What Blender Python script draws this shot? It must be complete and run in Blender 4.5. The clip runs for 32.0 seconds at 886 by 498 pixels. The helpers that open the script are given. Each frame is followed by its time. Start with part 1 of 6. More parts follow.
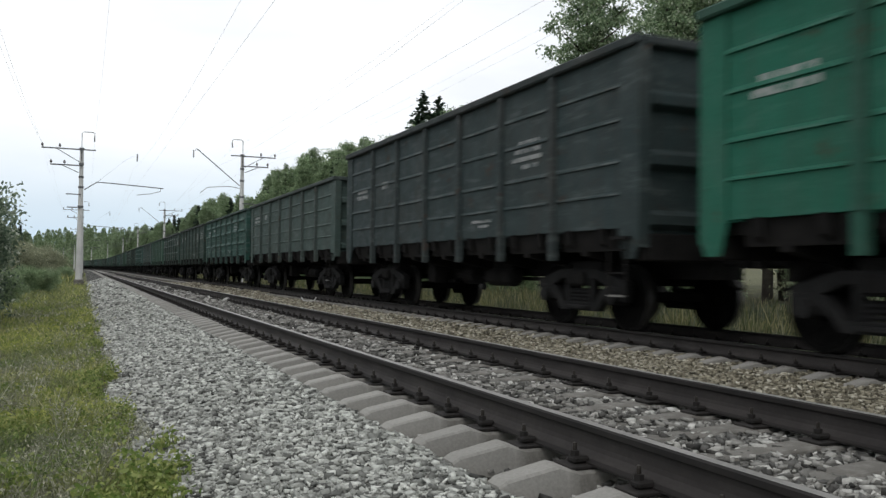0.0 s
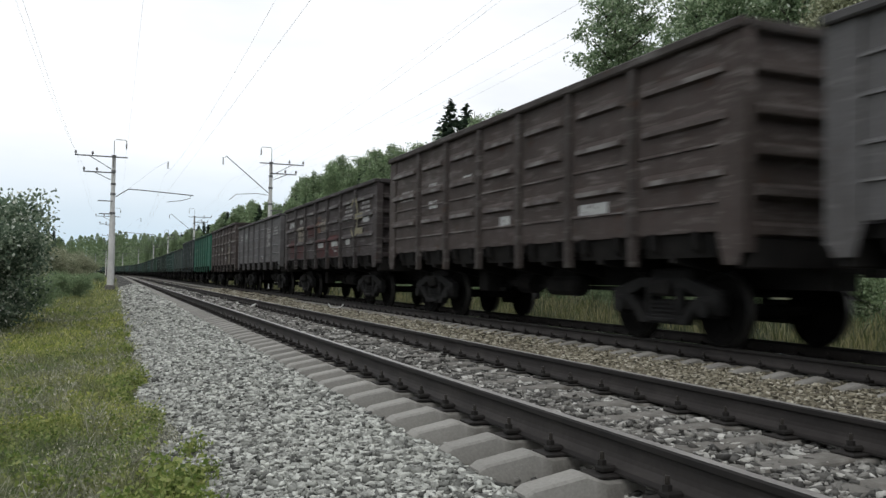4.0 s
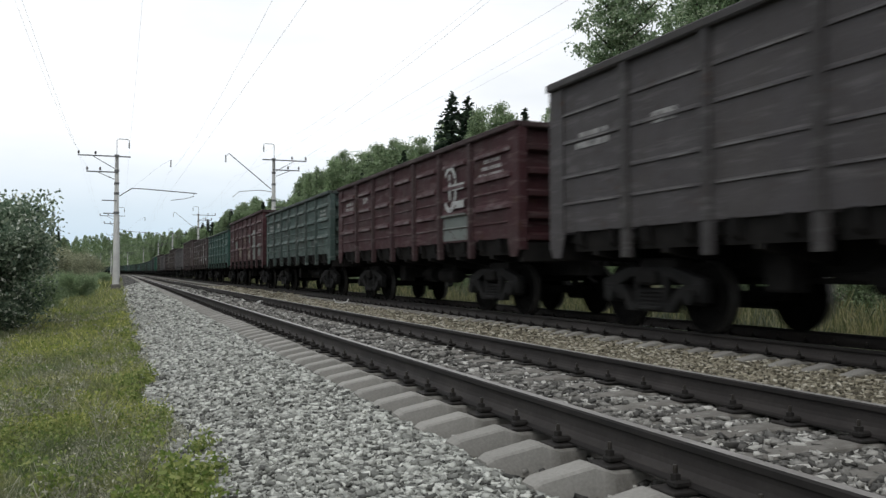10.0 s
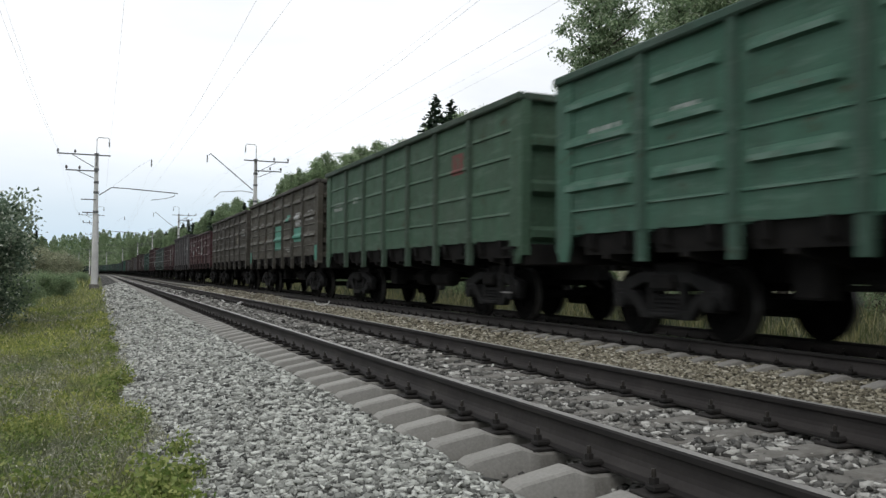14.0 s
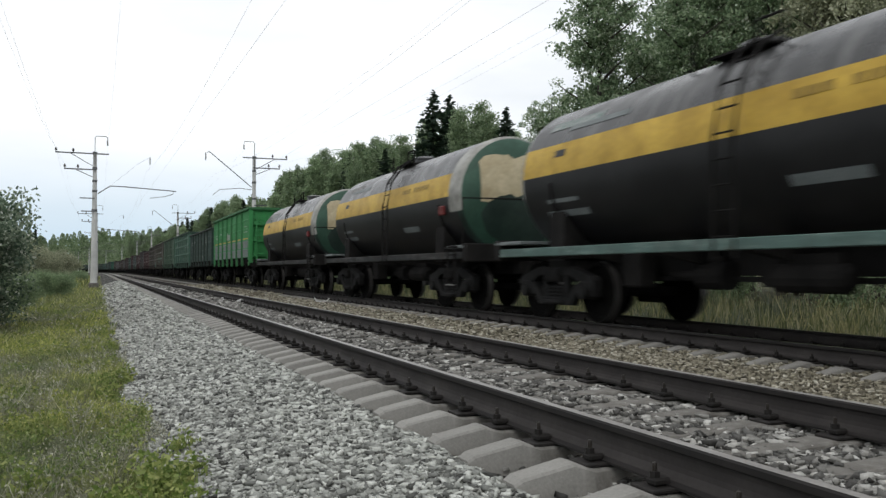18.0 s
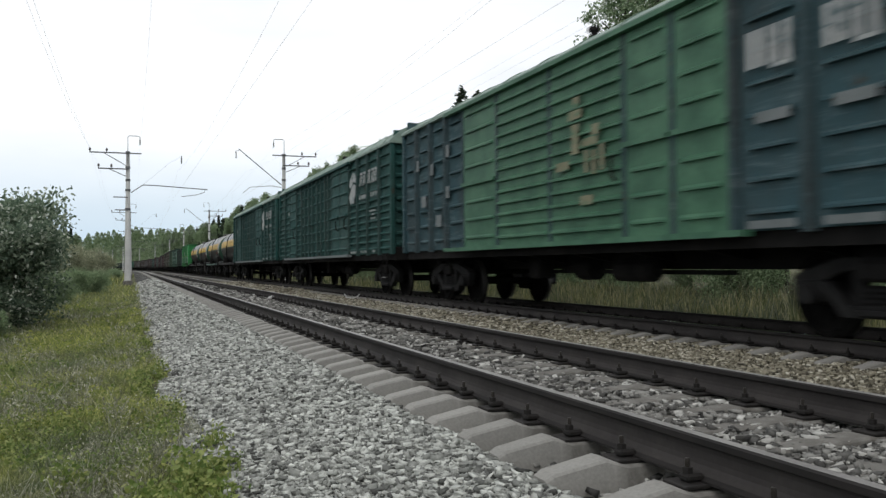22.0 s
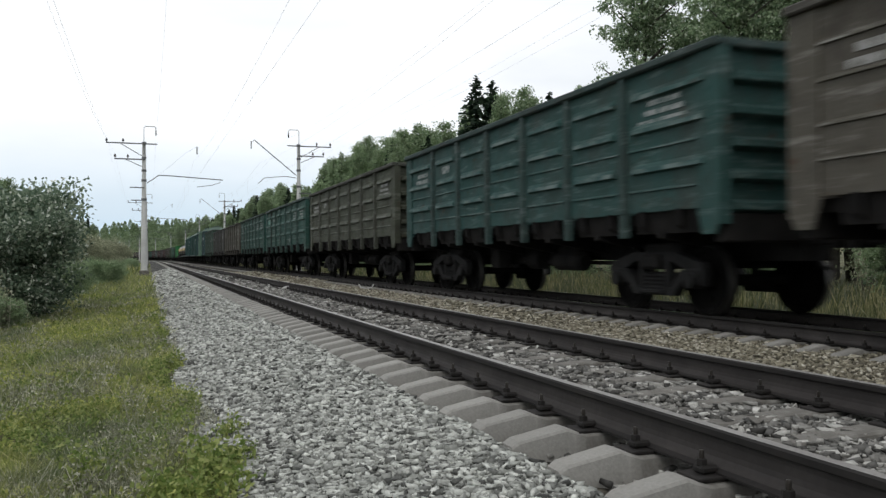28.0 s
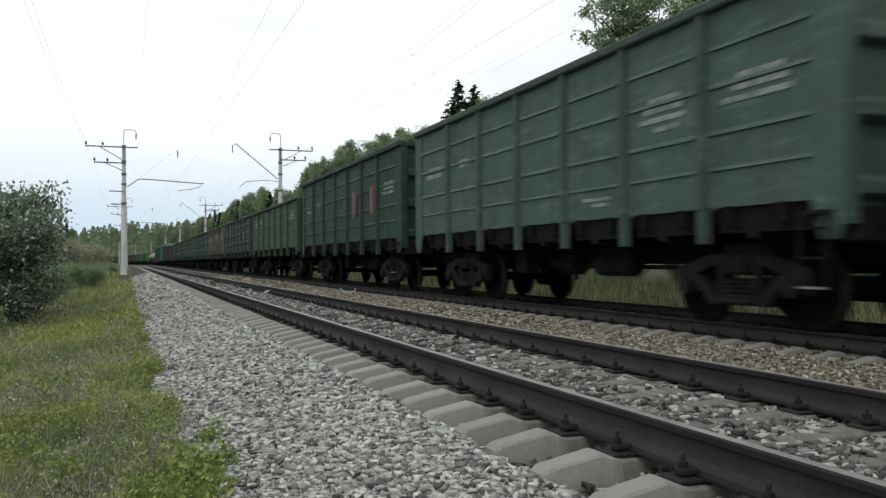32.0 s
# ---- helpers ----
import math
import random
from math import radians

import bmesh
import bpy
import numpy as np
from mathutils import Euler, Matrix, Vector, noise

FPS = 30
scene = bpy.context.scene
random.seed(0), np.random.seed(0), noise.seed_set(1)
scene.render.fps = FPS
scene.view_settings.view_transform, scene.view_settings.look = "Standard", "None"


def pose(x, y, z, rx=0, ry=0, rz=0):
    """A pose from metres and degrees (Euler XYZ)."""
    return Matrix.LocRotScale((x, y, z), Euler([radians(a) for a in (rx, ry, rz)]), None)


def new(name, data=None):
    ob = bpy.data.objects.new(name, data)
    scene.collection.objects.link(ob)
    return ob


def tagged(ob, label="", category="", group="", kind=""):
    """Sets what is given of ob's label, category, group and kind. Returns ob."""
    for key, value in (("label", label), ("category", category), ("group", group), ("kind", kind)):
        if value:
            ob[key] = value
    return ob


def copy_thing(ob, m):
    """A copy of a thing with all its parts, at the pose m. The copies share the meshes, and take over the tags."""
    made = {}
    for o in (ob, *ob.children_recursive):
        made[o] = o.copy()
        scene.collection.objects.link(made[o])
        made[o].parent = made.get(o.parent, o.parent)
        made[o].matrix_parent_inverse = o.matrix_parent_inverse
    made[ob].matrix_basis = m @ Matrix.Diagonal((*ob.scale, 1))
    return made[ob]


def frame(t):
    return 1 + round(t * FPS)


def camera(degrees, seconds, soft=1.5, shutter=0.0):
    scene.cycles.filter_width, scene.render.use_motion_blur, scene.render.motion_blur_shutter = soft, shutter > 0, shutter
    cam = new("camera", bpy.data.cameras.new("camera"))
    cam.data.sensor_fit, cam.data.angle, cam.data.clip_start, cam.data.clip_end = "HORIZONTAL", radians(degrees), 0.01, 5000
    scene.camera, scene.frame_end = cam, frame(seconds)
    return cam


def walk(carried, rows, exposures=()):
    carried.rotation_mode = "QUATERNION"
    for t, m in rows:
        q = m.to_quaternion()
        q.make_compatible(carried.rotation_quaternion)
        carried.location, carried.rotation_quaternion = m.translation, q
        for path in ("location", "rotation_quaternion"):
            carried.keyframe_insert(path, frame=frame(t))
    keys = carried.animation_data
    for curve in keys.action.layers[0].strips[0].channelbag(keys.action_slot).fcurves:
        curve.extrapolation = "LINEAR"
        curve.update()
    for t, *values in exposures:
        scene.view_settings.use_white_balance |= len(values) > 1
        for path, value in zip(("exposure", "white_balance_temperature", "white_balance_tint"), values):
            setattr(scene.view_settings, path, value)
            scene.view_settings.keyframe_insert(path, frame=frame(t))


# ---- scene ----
# Plan: x to the right, y along the straight track, z = 0 on top of the rails of the empty track.
EYE_Z = 0.735
TURNS = [
    (0.0, 1.56, -0.71, -23.56),
    (0.5, 1.80, -0.90, -23.30),
    (1.0, 2.15, -1.00, -23.04),
    (1.5, 2.22, -0.86, -22.77),
    (2.0, 2.26, -0.86, -22.45),
    (2.5, 2.05, -1.01, -22.10),
    (3.0, 2.11, -0.93, -21.64),
    (3.5, 2.03, -0.96, -21.69),
    (5.5, 2.07, -1.04, -21.66),
    (6.0, 1.85, -1.01, -21.03),
    (6.5, 1.78, -0.87, -21.18),
    (7.0, 1.92, -0.70, -21.85),
    (7.5, 1.78, -0.34, -22.15),
    (8.0, 1.67, -0.45, -22.20),
    (8.5, 1.69, -0.73, -22.11),
    (9.0, 1.89, -0.39, -22.30),
    (9.5, 1.75, -0.00, -21.94),
    (10.0, 1.57, 0.07, -21.38),
    (10.5, 1.72, -0.32, -21.28),
    (11.0, 1.85, -0.49, -21.96),
    (11.5, 1.90, -0.45, -22.32),
    (12.0, 1.81, -0.70, -22.39),
    (12.5, 1.59, -0.59, -22.10),
    (13.0, 1.73, -0.51, -22.33),
    (13.5, 1.90, -0.62, -22.46),
    (14.0, 1.78, -0.48, -22.66),
    (14.5, 1.72, -0.44, -22.96),
    (16.5, 2.17, -0.29, -23.24),
    (17.0, 2.18, -0.45, -22.70),
    (17.5, 1.86, -0.11, -22.51),
    (18.0, 1.48, 0.01, -22.69),
    (18.5, 1.49, -0.20, -22.67),
    (19.0, 1.55, 0.02, -22.43),
    (19.5, 1.56, 0.22, -22.00),
    (20.0, 1.41, 0.23, -21.78),
    (20.5, 1.26, 0.22, -21.29),
    (21.0, 1.42, 0.38, -21.28),
    (21.5, 1.21, 0.36, -21.24),
    (22.0, 1.19, 0.40, -20.66),
    (22.5, 1.06, 0.24, -20.65),
    (23.0, 1.09, 0.29, -20.81),
    (23.5, 0.98, 0.21, -20.61),
    (24.0, 0.59, 0.29, -20.47),
    (24.5, 0.37, 0.36, -20.27),
    (25.0, 0.54, 0.30, -20.52),
    (25.5, 0.32, 0.09, -20.29),
    (27.5, 0.45, 0.25, -19.95),
    (28.0, 0.55, 0.25, -19.67),
    (28.5, 0.60, -0.08, -19.53),
    (29.0, 0.73, 0.10, -19.43),
    (29.5, 0.57, 0.38, -19.50),
    (30.0, 0.58, 0.44, -19.84),
    (30.5, 0.56, 0.30, -20.07),
    (31.0, 0.60, 0.27, -20.29),
    (31.5, 0.81, 0.02, -20.59),
    (32.0, 0.82, 0.31, -20.90),
]
cam = camera(56.5, 32.0, soft=1.4, shutter=0.3)
walk(cam, [(t, pose(0, 0, EYE_Z, 90 + p, r, y)) for t, p, r, y in TURNS], [(0, 0.0), (32, 0.0)])

# ---------------------------------------------------------------- light
world = bpy.data.worlds.new("overcast_sky")
scene.world = world
world.use_nodes = True
wn, wl = world.node_tree.nodes, world.node_tree.links
wn.clear()
w_out = wn.new("ShaderNodeOutputWorld")
w_bg = wn.new("ShaderNodeBackground")
w_sky = wn.new("ShaderNodeTexSky")
w_sky.sky_type = "NISHITA"
w_sky.sun_disc = False
w_sky.sun_elevation = radians(48)
w_sky.sun_rotation = radians(215)
w_mul = wn.new("ShaderNodeMix")
w_mul.data_type, w_mul.blend_type = "RGBA", "MULTIPLY"
w_mul.inputs[0].default_value = 1.0
w_mul.inputs[7].default_value = (0.09, 0.09, 0.09, 1)
w_coord = wn.new("ShaderNodeTexCoord")
w_map = wn.new("ShaderNodeMapping")
w_map.inputs["Scale"].default_value = (1.0, 1.0, 3.5)
w_noise = wn.new("ShaderNodeTexNoise")
w_noise.inputs["Scale"].default_value = 2.2
w_noise.inputs["Detail"].default_value = 5
w_noise.inputs["Roughness"].default_value = 0.5
w_ramp = wn.new("ShaderNodeValToRGB")
w_ramp.color_ramp.elements[0].position, w_ramp.color_ramp.elements[0].color = 0.33, (0.99, 1.03, 1.07, 1)
w_ramp.color_ramp.elements[1].position, w_ramp.color_ramp.elements[1].color = 0.56, (1.22, 1.24, 1.26, 1)
w_mix = wn.new("ShaderNodeMix")
w_mix.data_type = "RGBA"
w_mix.inputs[0].default_value = 0.88
wl.new(w_coord.outputs["Generated"], w_map.inputs["Vector"])
wl.new(w_map.outputs["Vector"], w_noise.inputs["Vector"])
wl.new(w_noise.outputs["Fac"], w_ramp.inputs["Fac"])
w_sep = wn.new("ShaderNodeSeparateXYZ")
w_low = wn.new("ShaderNodeMapRange")
w_low.inputs["From Min"].default_value, w_low.inputs["From Max"].default_value = 0.02, 0.15
w_tint = wn.new("ShaderNodeMix")
w_tint.data_type, w_tint.blend_type = "RGBA", "MIX"
w_tint.inputs[6].default_value = (0.66, 0.84, 1.01, 1)
wl.new(w_coord.outputs["Generated"], w_sep.inputs[0])
wl.new(w_sep.outputs["Z"], w_low.inputs["Value"])
wl.new(w_low.outputs["Result"], w_tint.inputs[0])
wl.new(w_sky.outputs["Color"], w_mul.inputs[6])
wl.new(w_mul.outputs[2], w_mix.inputs[6])
wl.new(w_ramp.outputs["Color"], w_tint.inputs[7])
wl.new(w_tint.outputs[2], w_mix.inputs[7])
wl.new(w_mix.outputs[2], w_bg.inputs["Color"])
w_bg.inputs["Strength"].default_value = 0.95
wl.new(w_bg.outputs["Background"], w_out.inputs["Surface"])

sun = new("sun", bpy.data.lights.new("sun", "SUN"))
sun.data.energy, sun.data.angle, sun.data.color = 0.5, radians(25), (1.0, 0.96, 0.9)
sun.rotation_euler = (radians(42), 0, radians(-35))


# ---------------------------------------------------------------- materials
class Nodes:
    """A material with its node tree and a few short cuts."""

    def __init__(self, name, rough=0.8, metal=0.0, spec=0.3):
        self.m = bpy.data.materials.new(name)
        self.m.use_nodes = True
        self.n, self.l = self.m.node_tree.nodes, self.m.node_tree.links
        self.b = self.n["Principled BSDF"]
        self.b.inputs["Roughness"].default_value = rough
        self.b.inputs["Metallic"].default_value = metal
        self.b.inputs["Specular IOR Level"].default_value = spec
        self.co = self.n.new("ShaderNodeTexCoord").outputs["Object"]

    def vec(self, scale=(1, 1, 1), shift=None):
        m = self.n.new("ShaderNodeMapping")
        m.inputs["Scale"].default_value = scale
        self.l.new(self.co, m.inputs["Vector"])
        if shift is not None:
            self.l.new(shift, m.inputs["Location"])
        return m.outputs["Vector"]

    def noise(self, scale, detail=4, rough=0.55, vec=None):
        n = self.n.new("ShaderNodeTexNoise")
        n.inputs["Scale"].default_value, n.inputs["Detail"].default_value, n.inputs["Roughness"].default_value = scale, detail, rough
        self.l.new(vec or self.co, n.inputs["Vector"])
        return n.outputs["Fac"]

    def ramp(self, fac, stops):
        r = self.n.new("ShaderNodeValToRGB")
        el = r.color_ramp.elements
        while len(el) < len(stops):
            el.new(0.5)
        for e, (p, c) in zip(el, stops):
            e.position = p
            e.color = (*c, 1) if isinstance(c, tuple) else (c, c, c, 1)
        self.l.new(fac, r.inputs["Fac"])
        return r.outputs["Color"]

    def mix(self, fac, a, b, mode="MIX"):
        m = self.n.new("ShaderNodeMix")
        m.data_type, m.blend_type = "RGBA", mode
        for sock, v in ((m.inputs[0], fac), (m.inputs[6], a), (m.inputs[7], b)):
            if isinstance(v, (int, float)):
                sock.default_value = v
            elif isinstance(v, tuple):
                sock.default_value = (*v, 1)
            else:
                self.l.new(v, sock)
        return m.outputs[2]

    def color(self, c):
        self.l.new(c, self.b.inputs["Base Color"])
        return self

    def bump(self, height, strength=0.3, distance=0.02):
        b = self.n.new("ShaderNodeBump")
        b.inputs["Strength"].default_value, b.inputs["Distance"].default_value = strength, distance
        self.l.new(height, b.inputs["Height"])
        self.l.new(b.outputs["Normal"], self.b.inputs["Normal"])
        return self

    def rough(self, sock):
        self.l.new(sock, self.b.inputs["Roughness"])
        return self

    def info(self, out):
        return self.n.new("ShaderNodeObjectInfo").outputs[out]

    def island(self):
        return self.n.new("ShaderNodeNewGeometry").outputs["Random Per Island"]


def mottled(name, dark, light, scale, rough=0.85, metal=0.0, bump=0.3, distance=0.01, fine=40, spec=0.3):
    k = Nodes(name, rough, metal, spec)
    big = k.noise(scale, 5)
    small = k.noise(fine, 4)
    c = k.mix(k.ramp(big, [(0.3, 0.0), (0.7, 1.0)]), dark, light)
    c = k.mix(0.5, c, k.ramp(small, [(0.25, 0.45), (0.75, 1.0)]), "MULTIPLY")
    k.color(c)
    if bump:
        k.bump(small, bump, distance)
    return k.m


def leafy(name, stops, rough=0.55, patches=None):
    """Leaves or blades, each with its own tint. patches: the tints that whole stretches of them lean to."""
    k = Nodes(name, rough)
    c = k.ramp(k.island(), stops)
    if patches:
        c = k.mix(1.0, c, k.ramp(k.noise(0.85, 4, 0.6), [(0.40, patches[0]), (0.5, (1.0, 1.0, 1.0)), (0.58, patches[1])]), "MULTIPLY")
    k.color(k.mix(0.35, c, k.ramp(k.info("Random"), [(0.0, 0.55), (1.0, 1.25)]), "MULTIPLY"))
    thin = k.n.new("ShaderNodeBsdfTranslucent")
    both = k.n.new("ShaderNodeMixShader")
    both.inputs[0].default_value = 0.46
    k.l.new(k.b.inputs["Base Color"].links[0].from_socket, thin.inputs["Color"])
    k.l.new(k.b.outputs[0], both.inputs[1])
    k.l.new(thin.outputs[0], both.inputs[2])
    k.l.new(both.outputs[0], k.n["Material Output"].inputs["Surface"])
    return k.m


def wagon_paint():
    """Old wagon paint in the colour of its wagon: run-off streaks, pale scuffs, rust blotches. Alpha: how worn it is."""
    k = Nodes("weathered_wagon_paint", 0.66, 0.0, 0.24)
    shift = k.mix(1.0, k.info("Random"), (37.0, 91.0, 13.0), "MULTIPLY")
    base, worn = k.info("Color"), k.info("Alpha")
    streak = k.noise(1.0, 6, 0.65, k.vec((5.0, 5.0, 0.35), shift))
    cloud = k.noise(0.55, 5, 0.6, k.vec((1, 1, 1), shift))
    scuff = k.noise(1.0, 8, 0.72, k.vec((1.1, 1.1, 8.0), shift))
    stain = k.noise(1.0, 6, 0.65, k.vec((1.3, 1.3, 1.0), shift))
    spots = k.noise(3.2, 8, 0.72, k.vec((1, 0.7, 1.0), shift))
    dents = k.noise(2.3, 4, 0.5, k.vec((1, 1, 1.6), shift))
    fine = k.noise(30.0, 5, 0.6)
    c = k.mix(k.ramp(streak, [(0.35, 0.0), (0.75, 0.62)]), base, k.mix(0.55, base, (0.040, 0.036, 0.031)))
    c = k.mix(k.ramp(cloud, [(0.50, 0.0), (0.75, 0.20)]), c, (0.10, 0.092, 0.082))
    pale = k.mix(1.0, k.ramp(scuff, [(0.53, 0.0), (0.66, 0.85)]), worn, "MULTIPLY")
    c = k.mix(pale, c, k.mix(0.5, k.mix(1.0, base, (2.2, 2.2, 2.2), "MULTIPLY"), (0.23, 0.225, 0.215)))
    dark = k.mix(1.0, k.ramp(stain, [(0.50, 0.0), (0.66, 0.75)]), worn, "MULTIPLY")
    c = k.mix(dark, c, (0.030, 0.025, 0.021))
    c = k.mix(k.ramp(spots, [(0.60, 0.0), (0.70, 0.8)]), c, (0.065, 0.036, 0.022))
    c = k.mix(0.4, c, k.ramp(fine, [(0.3, 0.6), (0.7, 1.15)]), "MULTIPLY")
    hills = k.mix(0.25, dents, k.mix(0.5, spots, fine))
    k.color(c).rough(k.ramp(spots, [(0.3, 0.58), (0.75, 0.95)])).bump(hills, 0.6, 0.05)
    return k.m


M_PAINT = wagon_paint()


def worn_lit_ridge_material():
    """Pale broken dashes along the crest of a pressed ridge: rubbed-through primer plus painted-in highlight."""
    k = Nodes("worn_lit_ridge_paint", 0.6)
    base, worn = k.info("Color"), k.info("Alpha")
    shift = k.mix(1.0, k.info("Random"), (17.0, 53.0, 29.0), "MULTIPLY")
    dash = k.noise(1.0, 6, 0.65, k.vec((1.0, 1.7, 2.2), shift))
    pale = k.mix(0.6, k.mix(1.0, base, (2.2, 2.2, 2.2), "MULTIPLY"), (0.25, 0.25, 0.24))
    c = k.mix(k.mix(1.0, k.ramp(dash, [(0.46, 0.0), (0.60, 0.9)]), k.ramp(worn, [(0.0, 0.15), (0.8, 1.0)]), "MULTIPLY"), base, pale)
    c = k.mix(k.ramp(k.noise(5.0, 6, 0.7, k.vec((1, 1, 1), shift)), [(0.58, 0.0), (0.70, 0.8)]), c, (0.05, 0.032, 0.022))
    return k.color(c).m


M_RIDGE = worn_lit_ridge_material()
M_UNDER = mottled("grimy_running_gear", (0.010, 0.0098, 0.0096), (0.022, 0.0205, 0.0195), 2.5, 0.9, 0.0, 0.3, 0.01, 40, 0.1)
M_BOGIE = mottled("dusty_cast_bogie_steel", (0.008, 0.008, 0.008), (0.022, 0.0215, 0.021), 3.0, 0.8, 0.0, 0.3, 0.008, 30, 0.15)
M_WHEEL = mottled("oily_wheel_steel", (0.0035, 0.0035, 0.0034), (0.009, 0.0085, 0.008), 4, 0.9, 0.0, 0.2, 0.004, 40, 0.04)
M_TREAD = mottled("worn_wheel_tread", (0.05, 0.048, 0.046), (0.11, 0.105, 0.10), 4, 0.45, 0.6, 0.1, 0.002)


def stencil_material():
    """Broken, half-worn white lettering over the wagon's own paint."""
    k = Nodes("worn_white_stencil", 0.7)
    letters = k.noise(1.0, 3, 0.6, k.vec((1, 14, 9)))
    k.color(k.mix(k.ramp(letters, [(0.42, 0.10), (0.54, 0.8)]), k.info("Color"), (0.33, 0.33, 0.32)))
    return k.m


def worn_patch(name, dark, light, cover=0.46):
    """Painted-over patch or emblem, rubbed away in ragged spots down to the wagon's own paint."""
    k = Nodes(name, 0.75, 0.0, 0.15)
    gone = k.mix(0.5, k.noise(2.6, 8, 0.7, k.vec((1, 1, 2.2))), k.noise(9.0, 5, 0.7))
    tone = k.mix(k.noise(1.7, 4), dark, light)
    k.color(k.mix(k.ramp(gone, [(cover - 0.035, 0.06), (cover + 0.035, 0.92)]), k.info("Color"), tone))
    return k.m


M_STENCIL = stencil_material()
M_MARK = worn_patch("faded_white_patch", (0.27, 0.28, 0.275), (0.52, 0.53, 0.52), 0.44)
M_FRESHRED = worn_patch("bright_red_repaint", (0.045, 0.016, 0.016), (0.095, 0.026, 0.025), 0.49)
M_ORANGE = worn_patch("faded_orange_repaint", (0.08, 0.045, 0.03), (0.15, 0.08, 0.05), 0.50)
M_PALETEAL = mottled("faded_teal_touch_up_paint", (0.10, 0.16, 0.14), (0.17, 0.26, 0.23), 3, 0.6, 0.0, 0.1, 0.002)
M_TEAL = mottled("fresh_teal_touch_up_paint", (0.03, 0.19, 0.13), (0.055, 0.27, 0.19), 3, 0.5, 0.0, 0.1, 0.002)
M_RED = mottled("red_plate_paint", (0.12, 0.018, 0.018), (0.20, 0.035, 0.032), 6, 0.6, 0.0, 0.1, 0.002)
M_REPAINT = worn_patch("pale_grey_green_repaint", (0.10, 0.12, 0.112), (0.21, 0.235, 0.22), 0.42)
M_TANPATCH = worn_patch("faded_tan_repaint", (0.11, 0.10, 0.08), (0.27, 0.245, 0.20), 0.48)
M_RING = worn_patch("worn_white_emblem_paint", (0.16, 0.16, 0.155), (0.38, 0.375, 0.36), 0.42)
M_RINGCREAM = worn_patch("worn_cream_emblem_paint", (0.13, 0.12, 0.075), (0.30, 0.28, 0.19), 0.44)
M_PINK = worn_patch("faded_red_emblem_paint", (0.10, 0.035, 0.034), (0.20, 0.07, 0.066), 0.44)
M_CREAMLET = mottled("cream_lettering_paint", (0.33, 0.29, 0.19), (0.48, 0.43, 0.31), 5, 0.7, 0.0, 0.1, 0.002)
M_SLATE = mottled("slate_grey_band_paint", (0.13, 0.15, 0.15), (0.20, 0.22, 0.22), 3, 0.55, 0.0, 0.1, 0.002)
M_STEP = mottled("worn_bare_step_steel", (0.18, 0.18, 0.17), (0.32, 0.31, 0.29), 8, 0.5, 0.3, 0.2, 0.003)
M_YELLOW = mottled("oil_stained_yellow_paint", (0.38, 0.23, 0.02), (0.66, 0.43, 0.06), 1.6, 0.5, 0.0, 0.15, 0.003, 12)
M_DULLGOLD = mottled("dull_gold_lettering", (0.16, 0.10, 0.015), (0.36, 0.23, 0.03), 9, 0.55, 0.0, 0.1, 0.002, 30)
M_TBLACK = mottled("oily_black_tank_paint", (0.007, 0.007, 0.008), (0.018, 0.018, 0.019), 1.1, 0.45, 0.0, 0.15, 0.004, 9)
M_TDARK = mottled("dark_stain_and_rim", (0.010, 0.022, 0.017), (0.022, 0.042, 0.032), 2.5, 0.5, 0.0, 0.15, 0.004, 9)


def tank_grey():
    """Dark glossy upper shell with pale run-off streaks from the hatch."""
    k = Nodes("weathered_dark_grey_tank_paint", 0.34, 0.0, 0.5)
    c = k.mix(k.ramp(k.noise(0.9, 5), [(0.35, 0.0), (0.7, 1.0)]), (0.012, 0.012, 0.013), (0.036, 0.036, 0.035))
    c = k.mix(k.ramp(k.noise(1.0, 6, 0.65, k.vec((1.0, 4.5, 0.8))), [(0.52, 0.0), (0.66, 0.5)]), c, (0.20, 0.197, 0.19))
    c = k.mix(k.ramp(k.noise(1.0, 6, 0.65, k.vec((1.0, 3.2, 0.6))), [(0.30, 0.8), (0.44, 0.0)]), c, (0.012, 0.011, 0.011))
    return k.color(c).rough(k.ramp(k.noise(2.0, 4), [(0.3, 0.20), (0.7, 0.42)])).bump(k.noise(3.0, 4), 0.15, 0.02).m


M_TGREY = tank_grey()
M_TWHITE = mottled("dirty_white_tank_paint", (0.16, 0.155, 0.14), (0.46, 0.455, 0.42), 2.4, 0.55, 0.0, 0.2, 0.003, 14)
M_TTAN = mottled("faded_ochre_tank_paint", (0.40, 0.33, 0.20), (0.62, 0.54, 0.37), 1.8, 0.55, 0.0, 0.2, 0.003, 14)
M_TGREEN = mottled("faded_green_tank_paint", (0.018, 0.052, 0.034), (0.042, 0.105, 0.07), 2.0, 0.5, 0.0, 0.2, 0.003, 14)
M_ROOF = mottled("pale_green_roof_paint", (0.16, 0.23, 0.19), (0.27, 0.35, 0.30), 1.2, 0.6, 0.0, 0.2, 0.004, 14)
M_DOORG = mottled("bright_green_door_paint", (0.030, 0.105, 0.060), (0.075, 0.19, 0.110), 2.0, 0.55, 0.0, 0.2, 0.003, 14)

